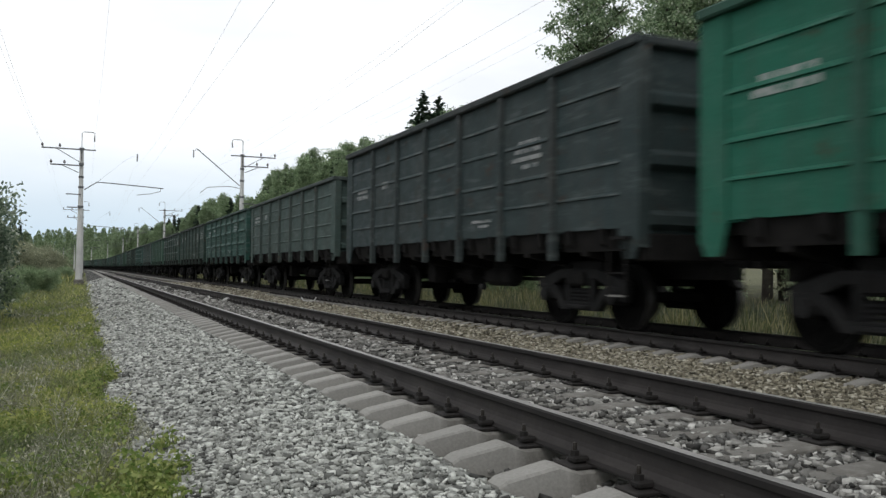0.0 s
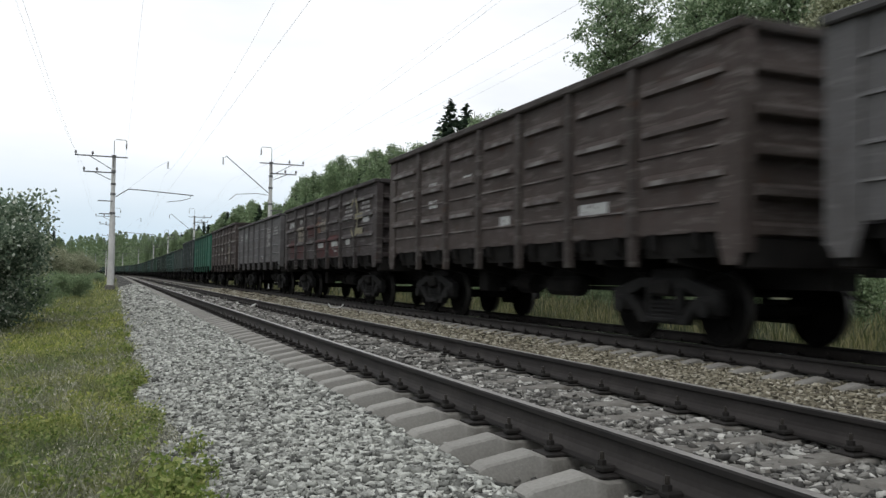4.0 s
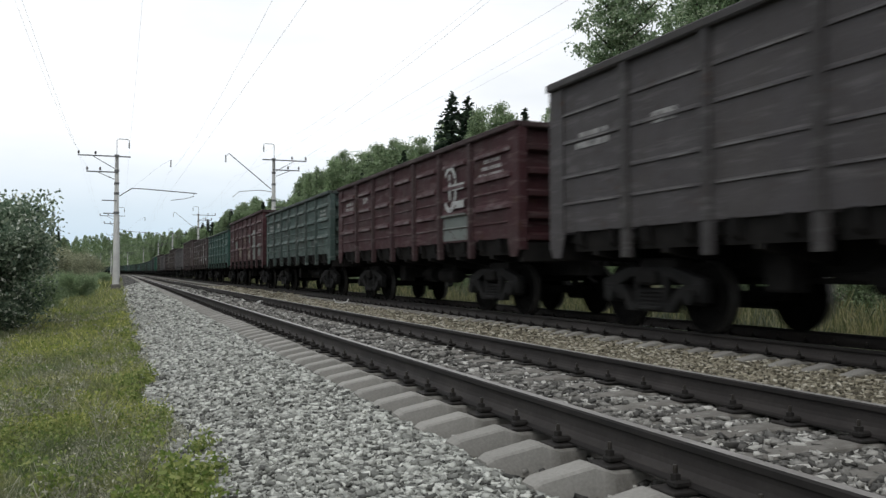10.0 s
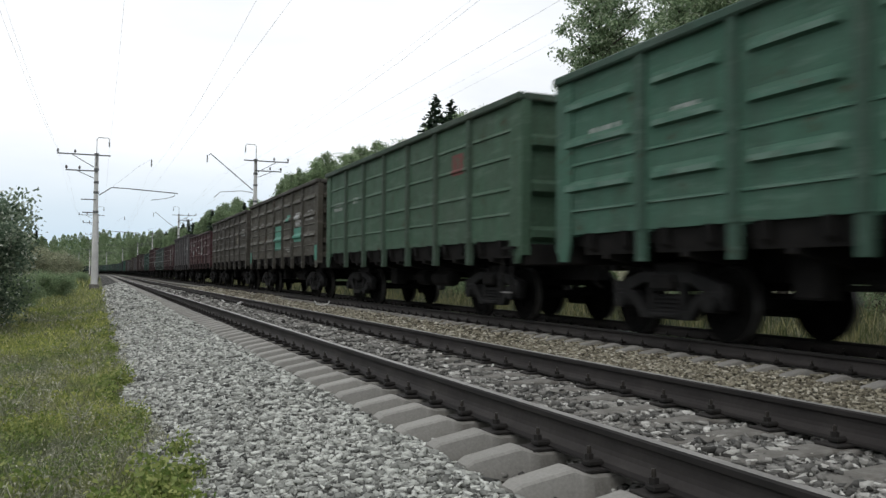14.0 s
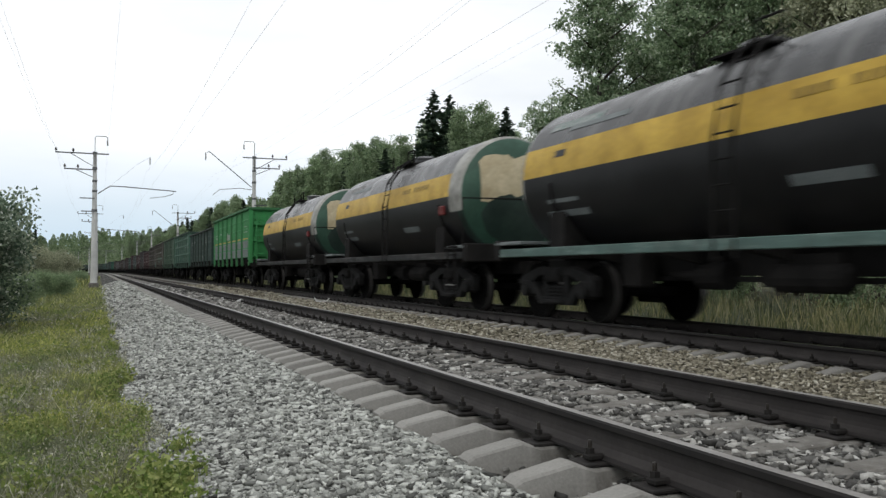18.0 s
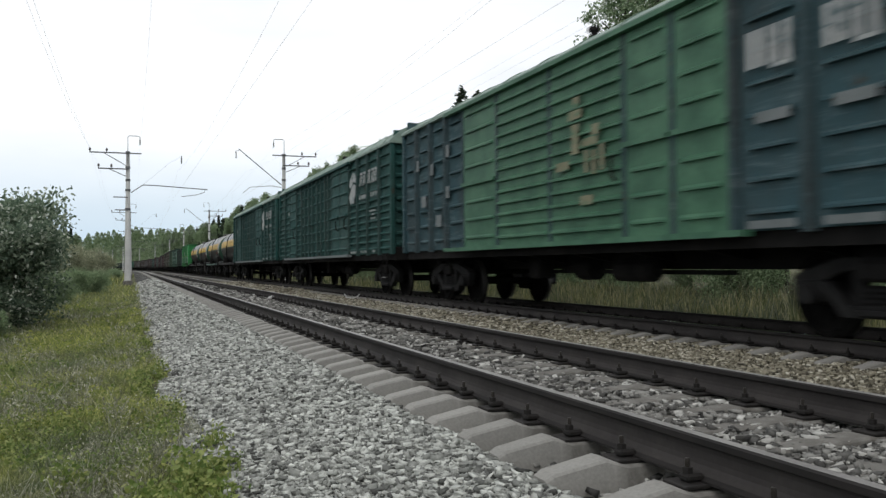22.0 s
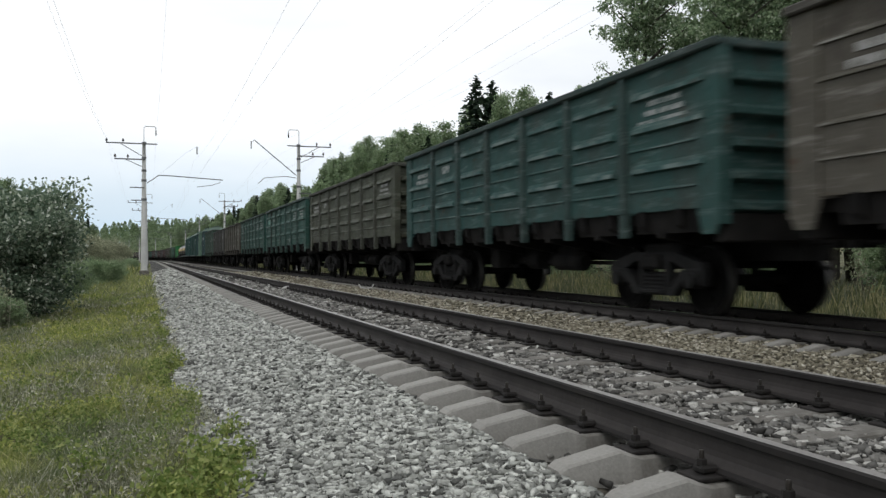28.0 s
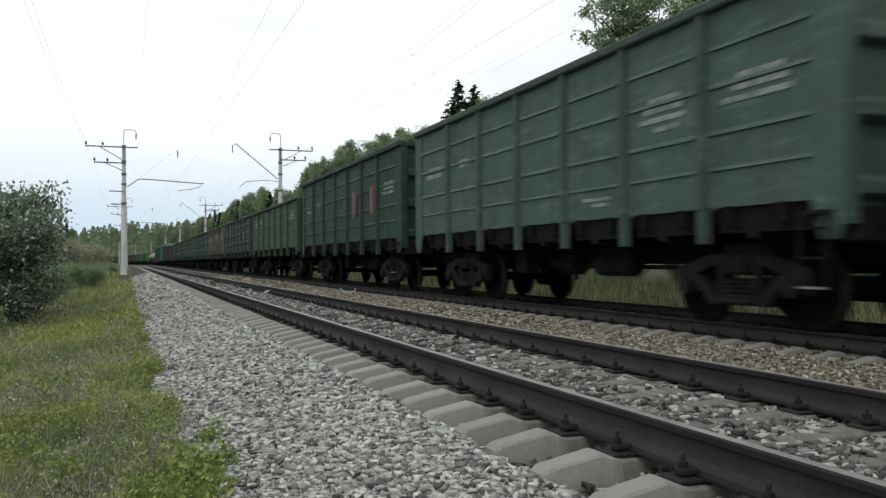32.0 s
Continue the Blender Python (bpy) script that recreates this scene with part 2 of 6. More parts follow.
# web paler than rusty sides and foot: sky light and overhang shade painted in
M_RAIL = mottled("rusty_shaded_rail_side", (0.008, 0.007, 0.0065), (0.020, 0.017, 0.0155), 3, 0.8, 0.0, 0.3, 0.003)
M_RAILWEB = mottled("skylit_rail_web", (0.022, 0.019, 0.018), (0.050, 0.044, 0.041), 2.2, 0.75, 0.0, 0.3, 0.003, 30)
M_RAILTOP = mottled("worn_rail_head", (0.27, 0.258, 0.245), (0.40, 0.385, 0.365), 2, 0.42, 0.3, 0.1, 0.002)
M_RAILBRIGHT = mottled("polished_rail_head", (0.45, 0.44, 0.43), (0.6, 0.59, 0.57), 2, 0.22, 0.95, 0.1, 0.001)
M_FAST = mottled("rusty_rail_fastening", (0.011, 0.0100, 0.0092), (0.030, 0.0262, 0.0235), 8, 0.8, 0.1, 0.3, 0.003)
M_BOLT = mottled("bare_bolt_steel", (0.03, 0.026, 0.022), (0.075, 0.066, 0.058), 9, 0.45, 0.6, 0.2, 0.002)
M_MAST = mottled("weathered_mast_concrete", (0.52, 0.52, 0.51), (0.74, 0.74, 0.72), 0.8, 0.9, 0.0, 0.25, 0.006, 22)
M_FITTING = mottled("dark_galvanised_fitting", (0.10, 0.105, 0.108), (0.21, 0.215, 0.22), 5, 0.6, 0.3, 0.2, 0.003)
M_INSUL = mottled("brown_glazed_insulator", (0.06, 0.05, 0.05), (0.14, 0.13, 0.13), 8, 0.3, 0.0, 0.0)
M_WIRE = mottled("grey_overhead_wire", (0.45, 0.46, 0.47), (0.6, 0.61, 0.62), 3, 0.5, 0.3, 0.0)
M_BARK = mottled("grey_brown_bark", (0.035, 0.03, 0.026), (0.10, 0.09, 0.075), 3, 0.95, 0.0, 0.6, 0.02, 25)
M_BIRCHBARK = mottled("pale_birch_bark", (0.10, 0.095, 0.085), (0.50, 0.49, 0.46), 2.5, 0.85, 0.0, 0.4, 0.01, 18)


def concrete_material():
    k = Nodes("sleeper_concrete", 0.9)
    c = k.mix(k.noise(2.0, 5), (0.22, 0.213, 0.193), (0.35, 0.34, 0.315))
    c = k.mix(0.45, c, k.ramp(k.noise(60, 4), [(0.3, 0.6), (0.7, 1.05)]), "MULTIPLY")
    c = k.mix(0.4, c, k.ramp(k.info("Random"), [(0.0, 0.62), (1.0, 1.12)]), "MULTIPLY")
    c = k.mix(k.ramp(k.noise(5, 6, 0.7), [(0.55, 0.0), (0.72, 0.6)]), c, (0.13, 0.11, 0.09))
    sep = k.n.new("ShaderNodeSeparateXYZ")
    k.l.new(k.co, sep.inputs[0])
    off = k.n.new("ShaderNodeMath")
    off.operation = "ABSOLUTE"
    k.l.new(sep.outputs["X"], off.inputs[0])
    seat = k.ramp(off.outputs[0], [(0.0, 0.72), (0.50, 0.72), (0.62, 0.85), (0.93, 0.85), (1.0, 0.0)])
    c = k.mix(k.mix(1.0, seat, k.ramp(k.noise(7, 5, 0.7), [(0.35, 0.3), (0.6, 1.0)]), "MULTIPLY"), c, (0.080, 0.073, 0.063))
    return k.color(c).bump(k.noise(90, 4), 0.4, 0.004).m


def stone_material(name, stops):
    k = Nodes(name, 0.9)
    c = k.ramp(k.island(), stops)
    c = k.mix(0.55, c, k.ramp(k.noise(70, 4, 0.6), [(0.25, 0.5), (0.75, 1.15)]), "MULTIPLY")
    return k.color(c).bump(k.noise(140, 4), 0.5, 0.004).m


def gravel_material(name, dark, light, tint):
    """The packed bed under and beyond the loose stones; gap shade is put into its colour."""
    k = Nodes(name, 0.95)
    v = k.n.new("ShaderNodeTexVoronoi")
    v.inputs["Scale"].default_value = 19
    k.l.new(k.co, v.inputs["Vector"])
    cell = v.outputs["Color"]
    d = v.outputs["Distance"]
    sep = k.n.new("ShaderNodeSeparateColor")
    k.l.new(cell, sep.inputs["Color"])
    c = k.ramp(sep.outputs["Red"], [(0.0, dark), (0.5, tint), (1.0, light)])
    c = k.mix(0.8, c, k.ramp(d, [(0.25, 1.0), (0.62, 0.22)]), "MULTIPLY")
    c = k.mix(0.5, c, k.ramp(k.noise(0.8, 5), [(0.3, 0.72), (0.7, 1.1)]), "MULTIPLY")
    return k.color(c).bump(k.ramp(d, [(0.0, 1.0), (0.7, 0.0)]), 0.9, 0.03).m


M_SLEEPER = concrete_material()
M_STONE = stone_material("grey_ballast_stone", [(0.0, (0.06, 0.060, 0.056)), (0.3, (0.262, 0.268, 0.245)), (0.7, (0.455, 0.464, 0.426)), (1.0, (0.68, 0.69, 0.64))])
M_STONE_TAN = stone_material("rust_tinged_ballast_stone", [(0.0, (0.08, 0.072, 0.054)), (0.35, (0.21, 0.190, 0.140)), (0.75, (0.36, 0.332, 0.250)), (1.0, (0.60, 0.57, 0.48))])
M_STONE_DIRTY = stone_material("oily_track_stone", [(0.0, (0.040, 0.039, 0.036)), (0.35, (0.13, 0.127, 0.118)), (0.75, (0.30, 0.294, 0.270)), (1.0, (0.60, 0.592, 0.555))])
# bed tones kept dark to paint in the shade between loose stones
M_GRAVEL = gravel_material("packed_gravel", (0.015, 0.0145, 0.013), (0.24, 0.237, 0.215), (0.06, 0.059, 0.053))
M_GRAVEL_DARK = gravel_material("dirty_shaded_gap_gravel", (0.018, 0.016, 0.013), (0.26, 0.235, 0.185), (0.075, 0.067, 0.052))


def ground_material():
    k = Nodes("meadow_ground", 0.95)
    c = k.ramp(k.noise(0.35, 6), [(0.3, (0.075, 0.085, 0.032)), (0.5, (0.12, 0.125, 0.052)), (0.72, (0.17, 0.155, 0.085))])
    c = k.mix(k.ramp(k.noise(2.6, 6, 0.7), [(0.42, 0.0), (0.62, 0.8)]), c, (0.06, 0.055, 0.04))
    c = k.mix(0.6, c, k.ramp(k.noise(24, 5, 0.7), [(0.3, 0.35), (0.7, 1.2)]), "MULTIPLY")
    return k.color(c).bump(k.noise(30, 5, 0.7), 0.8, 0.05).m


M_GROUND = ground_material()
M_GRASS = leafy("meadow_grass", [(0.0, (0.125, 0.155, 0.05)), (0.4, (0.25, 0.28, 0.105)), (0.75, (0.355, 0.37, 0.155)), (1.0, (0.58, 0.55, 0.34))], patches=((0.66, 0.72, 0.92), (1.28, 1.30, 1.0)))
M_DRYGRASS = leafy("pale_tall_grass", [(0.0, (0.07, 0.09, 0.038)), (0.5, (0.15, 0.16, 0.08)), (1.0, (0.32, 0.30, 0.19))], patches=((0.5, 0.58, 0.7), (1.2, 1.15, 1.0)))
M_WEED = leafy("broad_weed_leaf", [(0.0, (0.12, 0.18, 0.04)), (0.6, (0.29, 0.335, 0.10)), (1.0, (0.50, 0.50, 0.19))], patches=((0.85, 0.95, 1.0), (1.2, 1.2, 1.0)))
M_HERB = leafy("grey_green_herb", [(0.0, (0.14, 0.145, 0.10)), (0.6, (0.30, 0.305, 0.215)), (1.0, (0.66, 0.64, 0.52))])
# last stop is near white: leaf glints painted in as colour
M_SHRUB = leafy("willow_leaf", [(0.0, (0.055, 0.095, 0.06)), (0.55, (0.17, 0.23, 0.155)), (0.86, (0.32, 0.38, 0.27)), (1.0, (0.80, 0.82, 0.74))])
M_LEAF = leafy("aspen_leaf", [(0.0, (0.10, 0.16, 0.085)), (0.6, (0.255, 0.345, 0.195)), (0.92, (0.44, 0.52, 0.35)), (1.0, (0.66, 0.70, 0.60))])
M_BIRCH = leafy("birch_leaf", [(0.0, (0.12, 0.185, 0.10)), (0.6, (0.245, 0.33, 0.175)), (1.0, (0.39, 0.47, 0.30))])
M_SPRUCE = leafy("spruce_needles", [(0.0, (0.012, 0.026, 0.016)), (0.7, (0.03, 0.052, 0.03)), (1.0, (0.06, 0.085, 0.05))])
M_ALDER = leafy("brownish_leaf", [(0.0, (0.15, 0.165, 0.10)), (0.6, (0.31, 0.33, 0.21)), (1.0, (0.56, 0.57, 0.42))])


# ---------------------------------------------------------------- mesh helpers
class Geo:
    """Collects plain geometry; every face has a material slot."""

    def __init__(self):
        self.v, self.f, self.s = [], [], []

    def faces(self, verts, faces, slot=0):
        k = len(self.v)
        self.v += [tuple(p) for p in verts]
        self.f += [tuple(k + i for i in f) for f in faces]
        self.s += [slot] * len(faces)
        return self

    def box(self, x0, x1, y0, y1, z0, z1, slot=0, bevel=0.0):
        b = min(bevel, (x1 - x0) / 2.01, (y1 - y0) / 2.01, (z1 - z0) / 2.01)
        if b <= 0:
            v = [(x, y, z) for x in (x0, x1) for y in (y0, y1) for z in (z0, z1)]
            return self.faces(v, [(0, 1, 3, 2), (4, 6, 7, 5), (0, 4, 5, 1), (2, 3, 7, 6), (0, 2, 6, 4), (1, 5, 7, 3)], slot)
        bm = bmesh.new()
        bmesh.ops.create_cube(bm, size=1.0, matrix=Matrix.Translation(((x0 + x1) / 2, (y0 + y1) / 2, (z0 + z1) / 2)) @ Matrix.Diagonal((x1 - x0, y1 - y0, z1 - z0, 1)))
        bmesh.ops.bevel(bm, geom=bm.edges[:], offset=b, segments=1, affect="EDGES")
        self.take(bm, slot)
        return self

    def take(self, bm, slot=0):
        bm.verts.index_update()
        self.faces([v.co for v in bm.verts], [[v.index for v in f.verts] for f in bm.faces], slot)
        bm.free()
        return self

    def prism(self, outline, a, b, axis="y", slot=0):
        """A closed outline of (u, w) pairs drawn out from a to b along an axis."""
        put = {"y": lambda u, w, t: (u, t, w), "x": lambda u, w, t: (t, u, w), "z": lambda u, w, t: (u, w, t)}[axis]
        n = len(outline)
        v = [put(u, w, a) for u, w in outline] + [put(u, w, b) for u, w in outline]
        f = [(i, (i + 1) % n, n + (i + 1) % n, n + i) for i in range(n)] + [tuple(range(n))[::-1], tuple(range(n, 2 * n))]
        return self.faces(v, f, slot)

    def tube(self, pts, r, sides=6, slot=0, ends=True):
        pts = [Vector(p) for p in pts]
        rs = r if isinstance(r, (list, tuple)) else [r] * len(pts)
        v, f = [], []
        for i, p in enumerate(pts):
            d = (pts[min(i + 1, len(pts) - 1)] - pts[max(i - 1, 0)]).normalized()
            side = d.cross(Vector((0, 0, 1)) if abs(d.z) < 0.95 else Vector((1, 0, 0))).normalized()
            up = side.cross(d)
            v += [p + rs[i] * (math.cos(2 * math.pi * k / sides) * side + math.sin(2 * math.pi * k / sides) * up) for k in range(sides)]
        for i in range(len(pts) - 1):
            f += [(i * sides + k, i * sides + (k + 1) % sides, (i + 1) * sides + (k + 1) % sides, (i + 1) * sides + k) for k in range(sides)]
        if ends:
            f += [tuple(range(sides))[::-1], tuple(range(len(v) - sides, len(v)))]
        return self.faces(v, f, slot)

    def lathe(self, profile, centre, axis="x", sides=20, slot=0):
        """Turns (along, radius) pairs about an axis through centre; slot may be a function of the ring."""
        cx, cy, cz = centre
        v, f, s = [], [], []
        for a, r in profile:
            for k in range(sides):
                c, d = r * math.cos(2 * math.pi * k / sides), r * math.sin(2 * math.pi * k / sides)
                v.append({"x": (cx + a, cy + c, cz + d), "y": (cx + c, cy + a, cz + d), "z": (cx + c, cy + d, cz + a)}[axis])
        for i in range(len(profile) - 1):
            for k in range(sides):
                f.append((i * sides + k, i * sides + (k + 1) % sides, (i + 1) * sides + (k + 1) % sides, (i + 1) * sides + k))
                s.append(slot(i) if callable(slot) else slot)
        base = len(self.f)
        self.faces(v, f)
        self.s[base:] = s
        return self

    def mesh(self, name, mats, smooth=False):
        me = bpy.data.meshes.new(name)
        me.from_pydata(self.v, [], self.f)
        for m in mats if isinstance(mats, (list, tuple)) else [mats]:
            me.materials.append(m)
        me.polygons.foreach_set("material_index", self.s)
        if smooth:
            me.polygons.foreach_set("use_smooth", [True] * len(self.f))
        bm = bmesh.new()
        bm.from_mesh(me)
        bmesh.ops.remove_doubles(bm, verts=bm.verts, dist=1e-5)
        bmesh.ops.recalc_face_normals(bm, faces=bm.faces)
        bm.to_mesh(me)
        bm.free()
        return me


def part(name, geo, mats, parent, label="", at=None, smooth=False):
    """One mesh object under a thing or a part. geo: a Geo, or a mesh to share."""
    me = geo.mesh(name, mats, smooth) if isinstance(geo, Geo) else geo
    ob = new(name, me)
    ob.parent = parent
    if at is not None:
        ob.matrix_basis = at
    if label:
        ob["label"] = label
    return ob


def raw_mesh(name, verts, tris, mat, smooth=False):
    """A mesh straight from arrays, for stuff."""
    me = bpy.data.meshes.new(name)
    verts = np.asarray(verts, dtype=np.float32).reshape(-1, 3)
    tris = np.asarray(tris, dtype=np.int32)
    k = tris.shape[1]
    me.vertices.add(len(verts))
    me.vertices.foreach_set("co", verts.ravel())
    me.loops.add(tris.size)
    me.loops.foreach_set("vertex_index", tris.ravel())
    me.polygons.add(len(tris))
    me.polygons.foreach_set("loop_start", np.arange(0, tris.size, k, dtype=np.int32))
    me.polygons.foreach_set("loop_total", np.full(len(tris), k, dtype=np.int32))
    if smooth:
        me.polygons.foreach_set("use_smooth", np.ones(len(tris), dtype=bool))
    me.materials.append(mat)
    me.update(calc_edges=True)
    me.validate()
    return me


# ---------------------------------------------------------------- plan of the line
NEAR_X = 3.105     # middle of the empty track
FAR_X = 8.03       # middle of the train's track
FAR_Z = -0.077     # its rail tops
GAUGE = 1.594      # rail head to rail head
BEND_Y, BEND_R = 225.0, 1800.0  # the line bends to the left from here


def on_line(x, s):
    """Place and heading (degrees) at the distance s along the line, x to the right of the eye's own line."""
    if s <= BEND_Y:
        return x, s, 0.0
    a = (s - BEND_Y) / (BEND_R + x)
    return -BEND_R + (BEND_R + x) * math.cos(a), BEND_Y + (BEND_R + x) * math.sin(a), math.degrees(a)


def beside(x, y):
    """The sideways distance of a place from the eye's line."""
    if y <= BEND_Y:
        return x
    return math.hypot(x + BEND_R, y - BEND_Y) - BEND_R


def sweep(geo, outline, stations, slot=0, closed=True):
    """Draws a cross-section of (x, z) pairs along the line."""
    n = len(outline)
    v, f = [], []
    for s in stations:
        for x, z in outline:
            px, py, _ = on_line(x, s)
            v.append((px, py, z))
    m = n if closed else n - 1
    for i in range(len(stations) - 1):
        f += [(i * n + k, i * n + (k + 1) % n, (i + 1) * n + (k + 1) % n, (i + 1) * n + k) for k in range(m)]
    return geo.faces(v, f, slot)


STATIONS = [-620, -300, -100, -40, -10] + [2.5 * k for k in range(0, 20)] + [50 + 12.5 * k for k in range(0, 15)] + [237.5 + 14 * k for k in range(0, 56)]


def ground_z(x, y):
    """Height of the meadow at a place."""
    b = beside(x, y)
    if b < 1.0:
        z = -0.60 - 0.10 * min(1.0, max(0.0, (0.4 - b) / 2.5)) - 0.25 * min(1.0, max(0.0, (-2.0 - b) / 6.0))
    elif b < 9.5:
        z = -0.62
    else:
        z = -0.62 - 0.20 * min(1.0, (b - 9.5) / 2.0) + 0.035 * max(0.0, min(b, 40.0) - 14.0)
    if y > 380 and abs(b - 4.0) > 14.0:
        z += 15.0 * min(1.0, (y - 380) / 320.0) * min(1.0, (abs(b - 4.0) - 14.0) / 40.0)
    near = 1.0 if abs(y) < 60 else 0.4
    return z + near * 0.06 * noise.noise(Vector((x * 0.7, y * 0.7, 0.0))) + 0.03 * noise.noise(Vector((x * 2.3, y * 2.3, 4.0)))


def build_ground():
    xs = [-3000, -1500, -800, -400, -250, -180, -130, -100, -80, -60, -50, -40, -32, -26, -21, -17, -14, -12, -10, -8.5, -7, -6, -5, -4.2, -3.5] + [-3 + 0.25 * k for k in range(0, 17)] + [1.5, 3, 5, 7, 9, 9.5, 10, 10.5, 11, 11.5, 12, 13, 14, 15, 16.5, 18, 20, 22, 25, 28, 32, 36, 40, 50, 65, 90, 130, 200, 320, 600, 1200, 3000]
    ys = [-3000, -1500, -700, -300, -150, -80, -40, -20, -10, -5, -2] + [0.3 * k for k in range(0, 50)] + [15 + 0.7 * k for k in range(0, 50)] + [50 + 3 * k for k in range(0, 34)] + [152 + 10 * k for k in range(0, 60)] + [800, 950, 1200, 1800, 3000]
    v = [(x, y, ground_z(x, y)) for y in ys for x in xs]
    n = len(xs)
    f = [(j * n + i, j * n + i + 1, (j + 1) * n + i + 1, (j + 1) * n + i) for j in range(len(ys) - 1) for i in range(n - 1)]
    g = Geo().faces(v, f)
    ob = new("ground", g.mesh("ground", M_GROUND, True))
    tagged(ob, "patchy green and straw-coloured meadow ground beside the line", "ground", kind="structure")


BED = [(0.05, -0.75), (0.30, -0.62), (0.75, -0.47), (1.35, -0.310), (1.70, -0.275), (1.88, -0.315), (2.08, -0.34), (2.4, -0.265), (3.1, -0.232), (3.8, -0.245), (4.5, -0.26), (4.9, -0.30), (5.6, -0.34), (6.2, -0.35), (6.9, -0.33), (8.0, -0.31), (9.2, -0.33), (9.7, -0.40), (10.6, -0.75), (11.0, -1.0)]


def bed_z(x):
    for (x0, z0), (x1, z1) in zip(BED, BED[1:]):
        if x0 <= x <= x1:
            return z0 + (z1 - z0) * (x - x0) / (x1 - x0)
    return -0.8


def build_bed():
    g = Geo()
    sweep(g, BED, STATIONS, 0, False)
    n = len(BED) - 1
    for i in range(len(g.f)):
        # dark slot: dirty bed, plus painted shade between the sleeper ends
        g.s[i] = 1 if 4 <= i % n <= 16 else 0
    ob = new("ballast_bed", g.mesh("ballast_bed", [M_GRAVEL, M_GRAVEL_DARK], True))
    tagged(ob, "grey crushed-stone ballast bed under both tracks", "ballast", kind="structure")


RAIL_HALF = [(0.0, 0.0), (0.026, -0.0015), (0.0365, -0.010), (0.0375, -0.034), (0.034, -0.041), (0.012, -0.050), (0.009, -0.070), (0.009, -0.105), (0.013, -0.128), (0.026, -0.148), (0.045, -0.159), (0.075, -0.169), (0.075, -0.18)]
RAIL = RAIL_HALF + [(-u, w) for u, w in RAIL_HALF[:0:-1]]


def sleeper_mesh(name):
    """A pre-stressed sleeper: tapered sides, dropped rail seats, sloping end faces."""
    cuts = [(-1.35, 0.058, -0.060, -0.10), (-1.31, 0.060, -0.035, -0.10), (-1.04, 0.066, 0.014, -0.10), (-0.95, 0.092, -0.015, -0.10), (-0.66, 0.092, -0.018, -0.10), (-0.56, 0.085, -0.005, -0.10), (0.0, 0.076, -0.030, -0.12),
            (0.56, 0.085, -0.005, -0.10), (0.66, 0.092, -0.018, -0.10), (0.95, 0.092, -0.015, -0.10), (1.04, 0.066, 0.014, -0.10), (1.31, 0.060, -0.035, -0.10), (1.35, 0.058, -0.060, -0.10)]
    v, f = [], []
    for x, h, top, low in cuts:
        v += [(x, -h - 0.035, -0.17), (x, -h - 0.012, top - 0.012), (x, -h, top), (x, h, top), (x, h + 0.012, top - 0.012), (x, h + 0.035, -0.17)]
    for i in range(len(cuts) - 1):
        f += [(i * 6 + k, i * 6 + (k + 1) % 6, (i + 1) * 6 + (k + 1) % 6, (i + 1) * 6 + k) for k in range(6)]
    f += [(5, 4, 3, 2, 1, 0), tuple(len(v) - 6 + k for k in range(6))]
    return Geo().faces(v, f).mesh(name, M_SLEEPER)


def fastening_geo(g=None, dx=0.0, dy=0.0, dz=0.0, turn=0.0):
    """Base plate, two clamps and two bolts round the foot of a rail."""
    g = g or Geo()
    h = Geo()
    h.box(-0.19, 0.19, -0.08, 0.08, -0.195, -0.178, 0, 0.004)
    for s in (-1, 1):
        h.box(min(s * 0.055, s * 0.145), max(s * 0.055, s * 0.145), -0.034, 0.034, -0.176, -0.142, 0, 0.010)
        h.lathe([(-0.175, 0.011), (-0.092, 0.011), (-0.080, 0.009), (-0.078, 0.0)], (s * 0.120, 0, 0), "z", 8, 1)
        h.lathe([(-0.142, 0.024), (-0.116, 0.024), (-0.115, 0.0)], (s * 0.120, 0, 0), "z", 6, 0)
    c, n = math.cos(turn), math.sin(turn)
    k = len(g.v)
    g.v += [(dx + x * c - y * n, dy + x * n + y * c, dz + z) for x, y, z in h.v]
    g.f += [tuple(k + i for i in f) for f in h.f]
    g.s += h.s
    return g


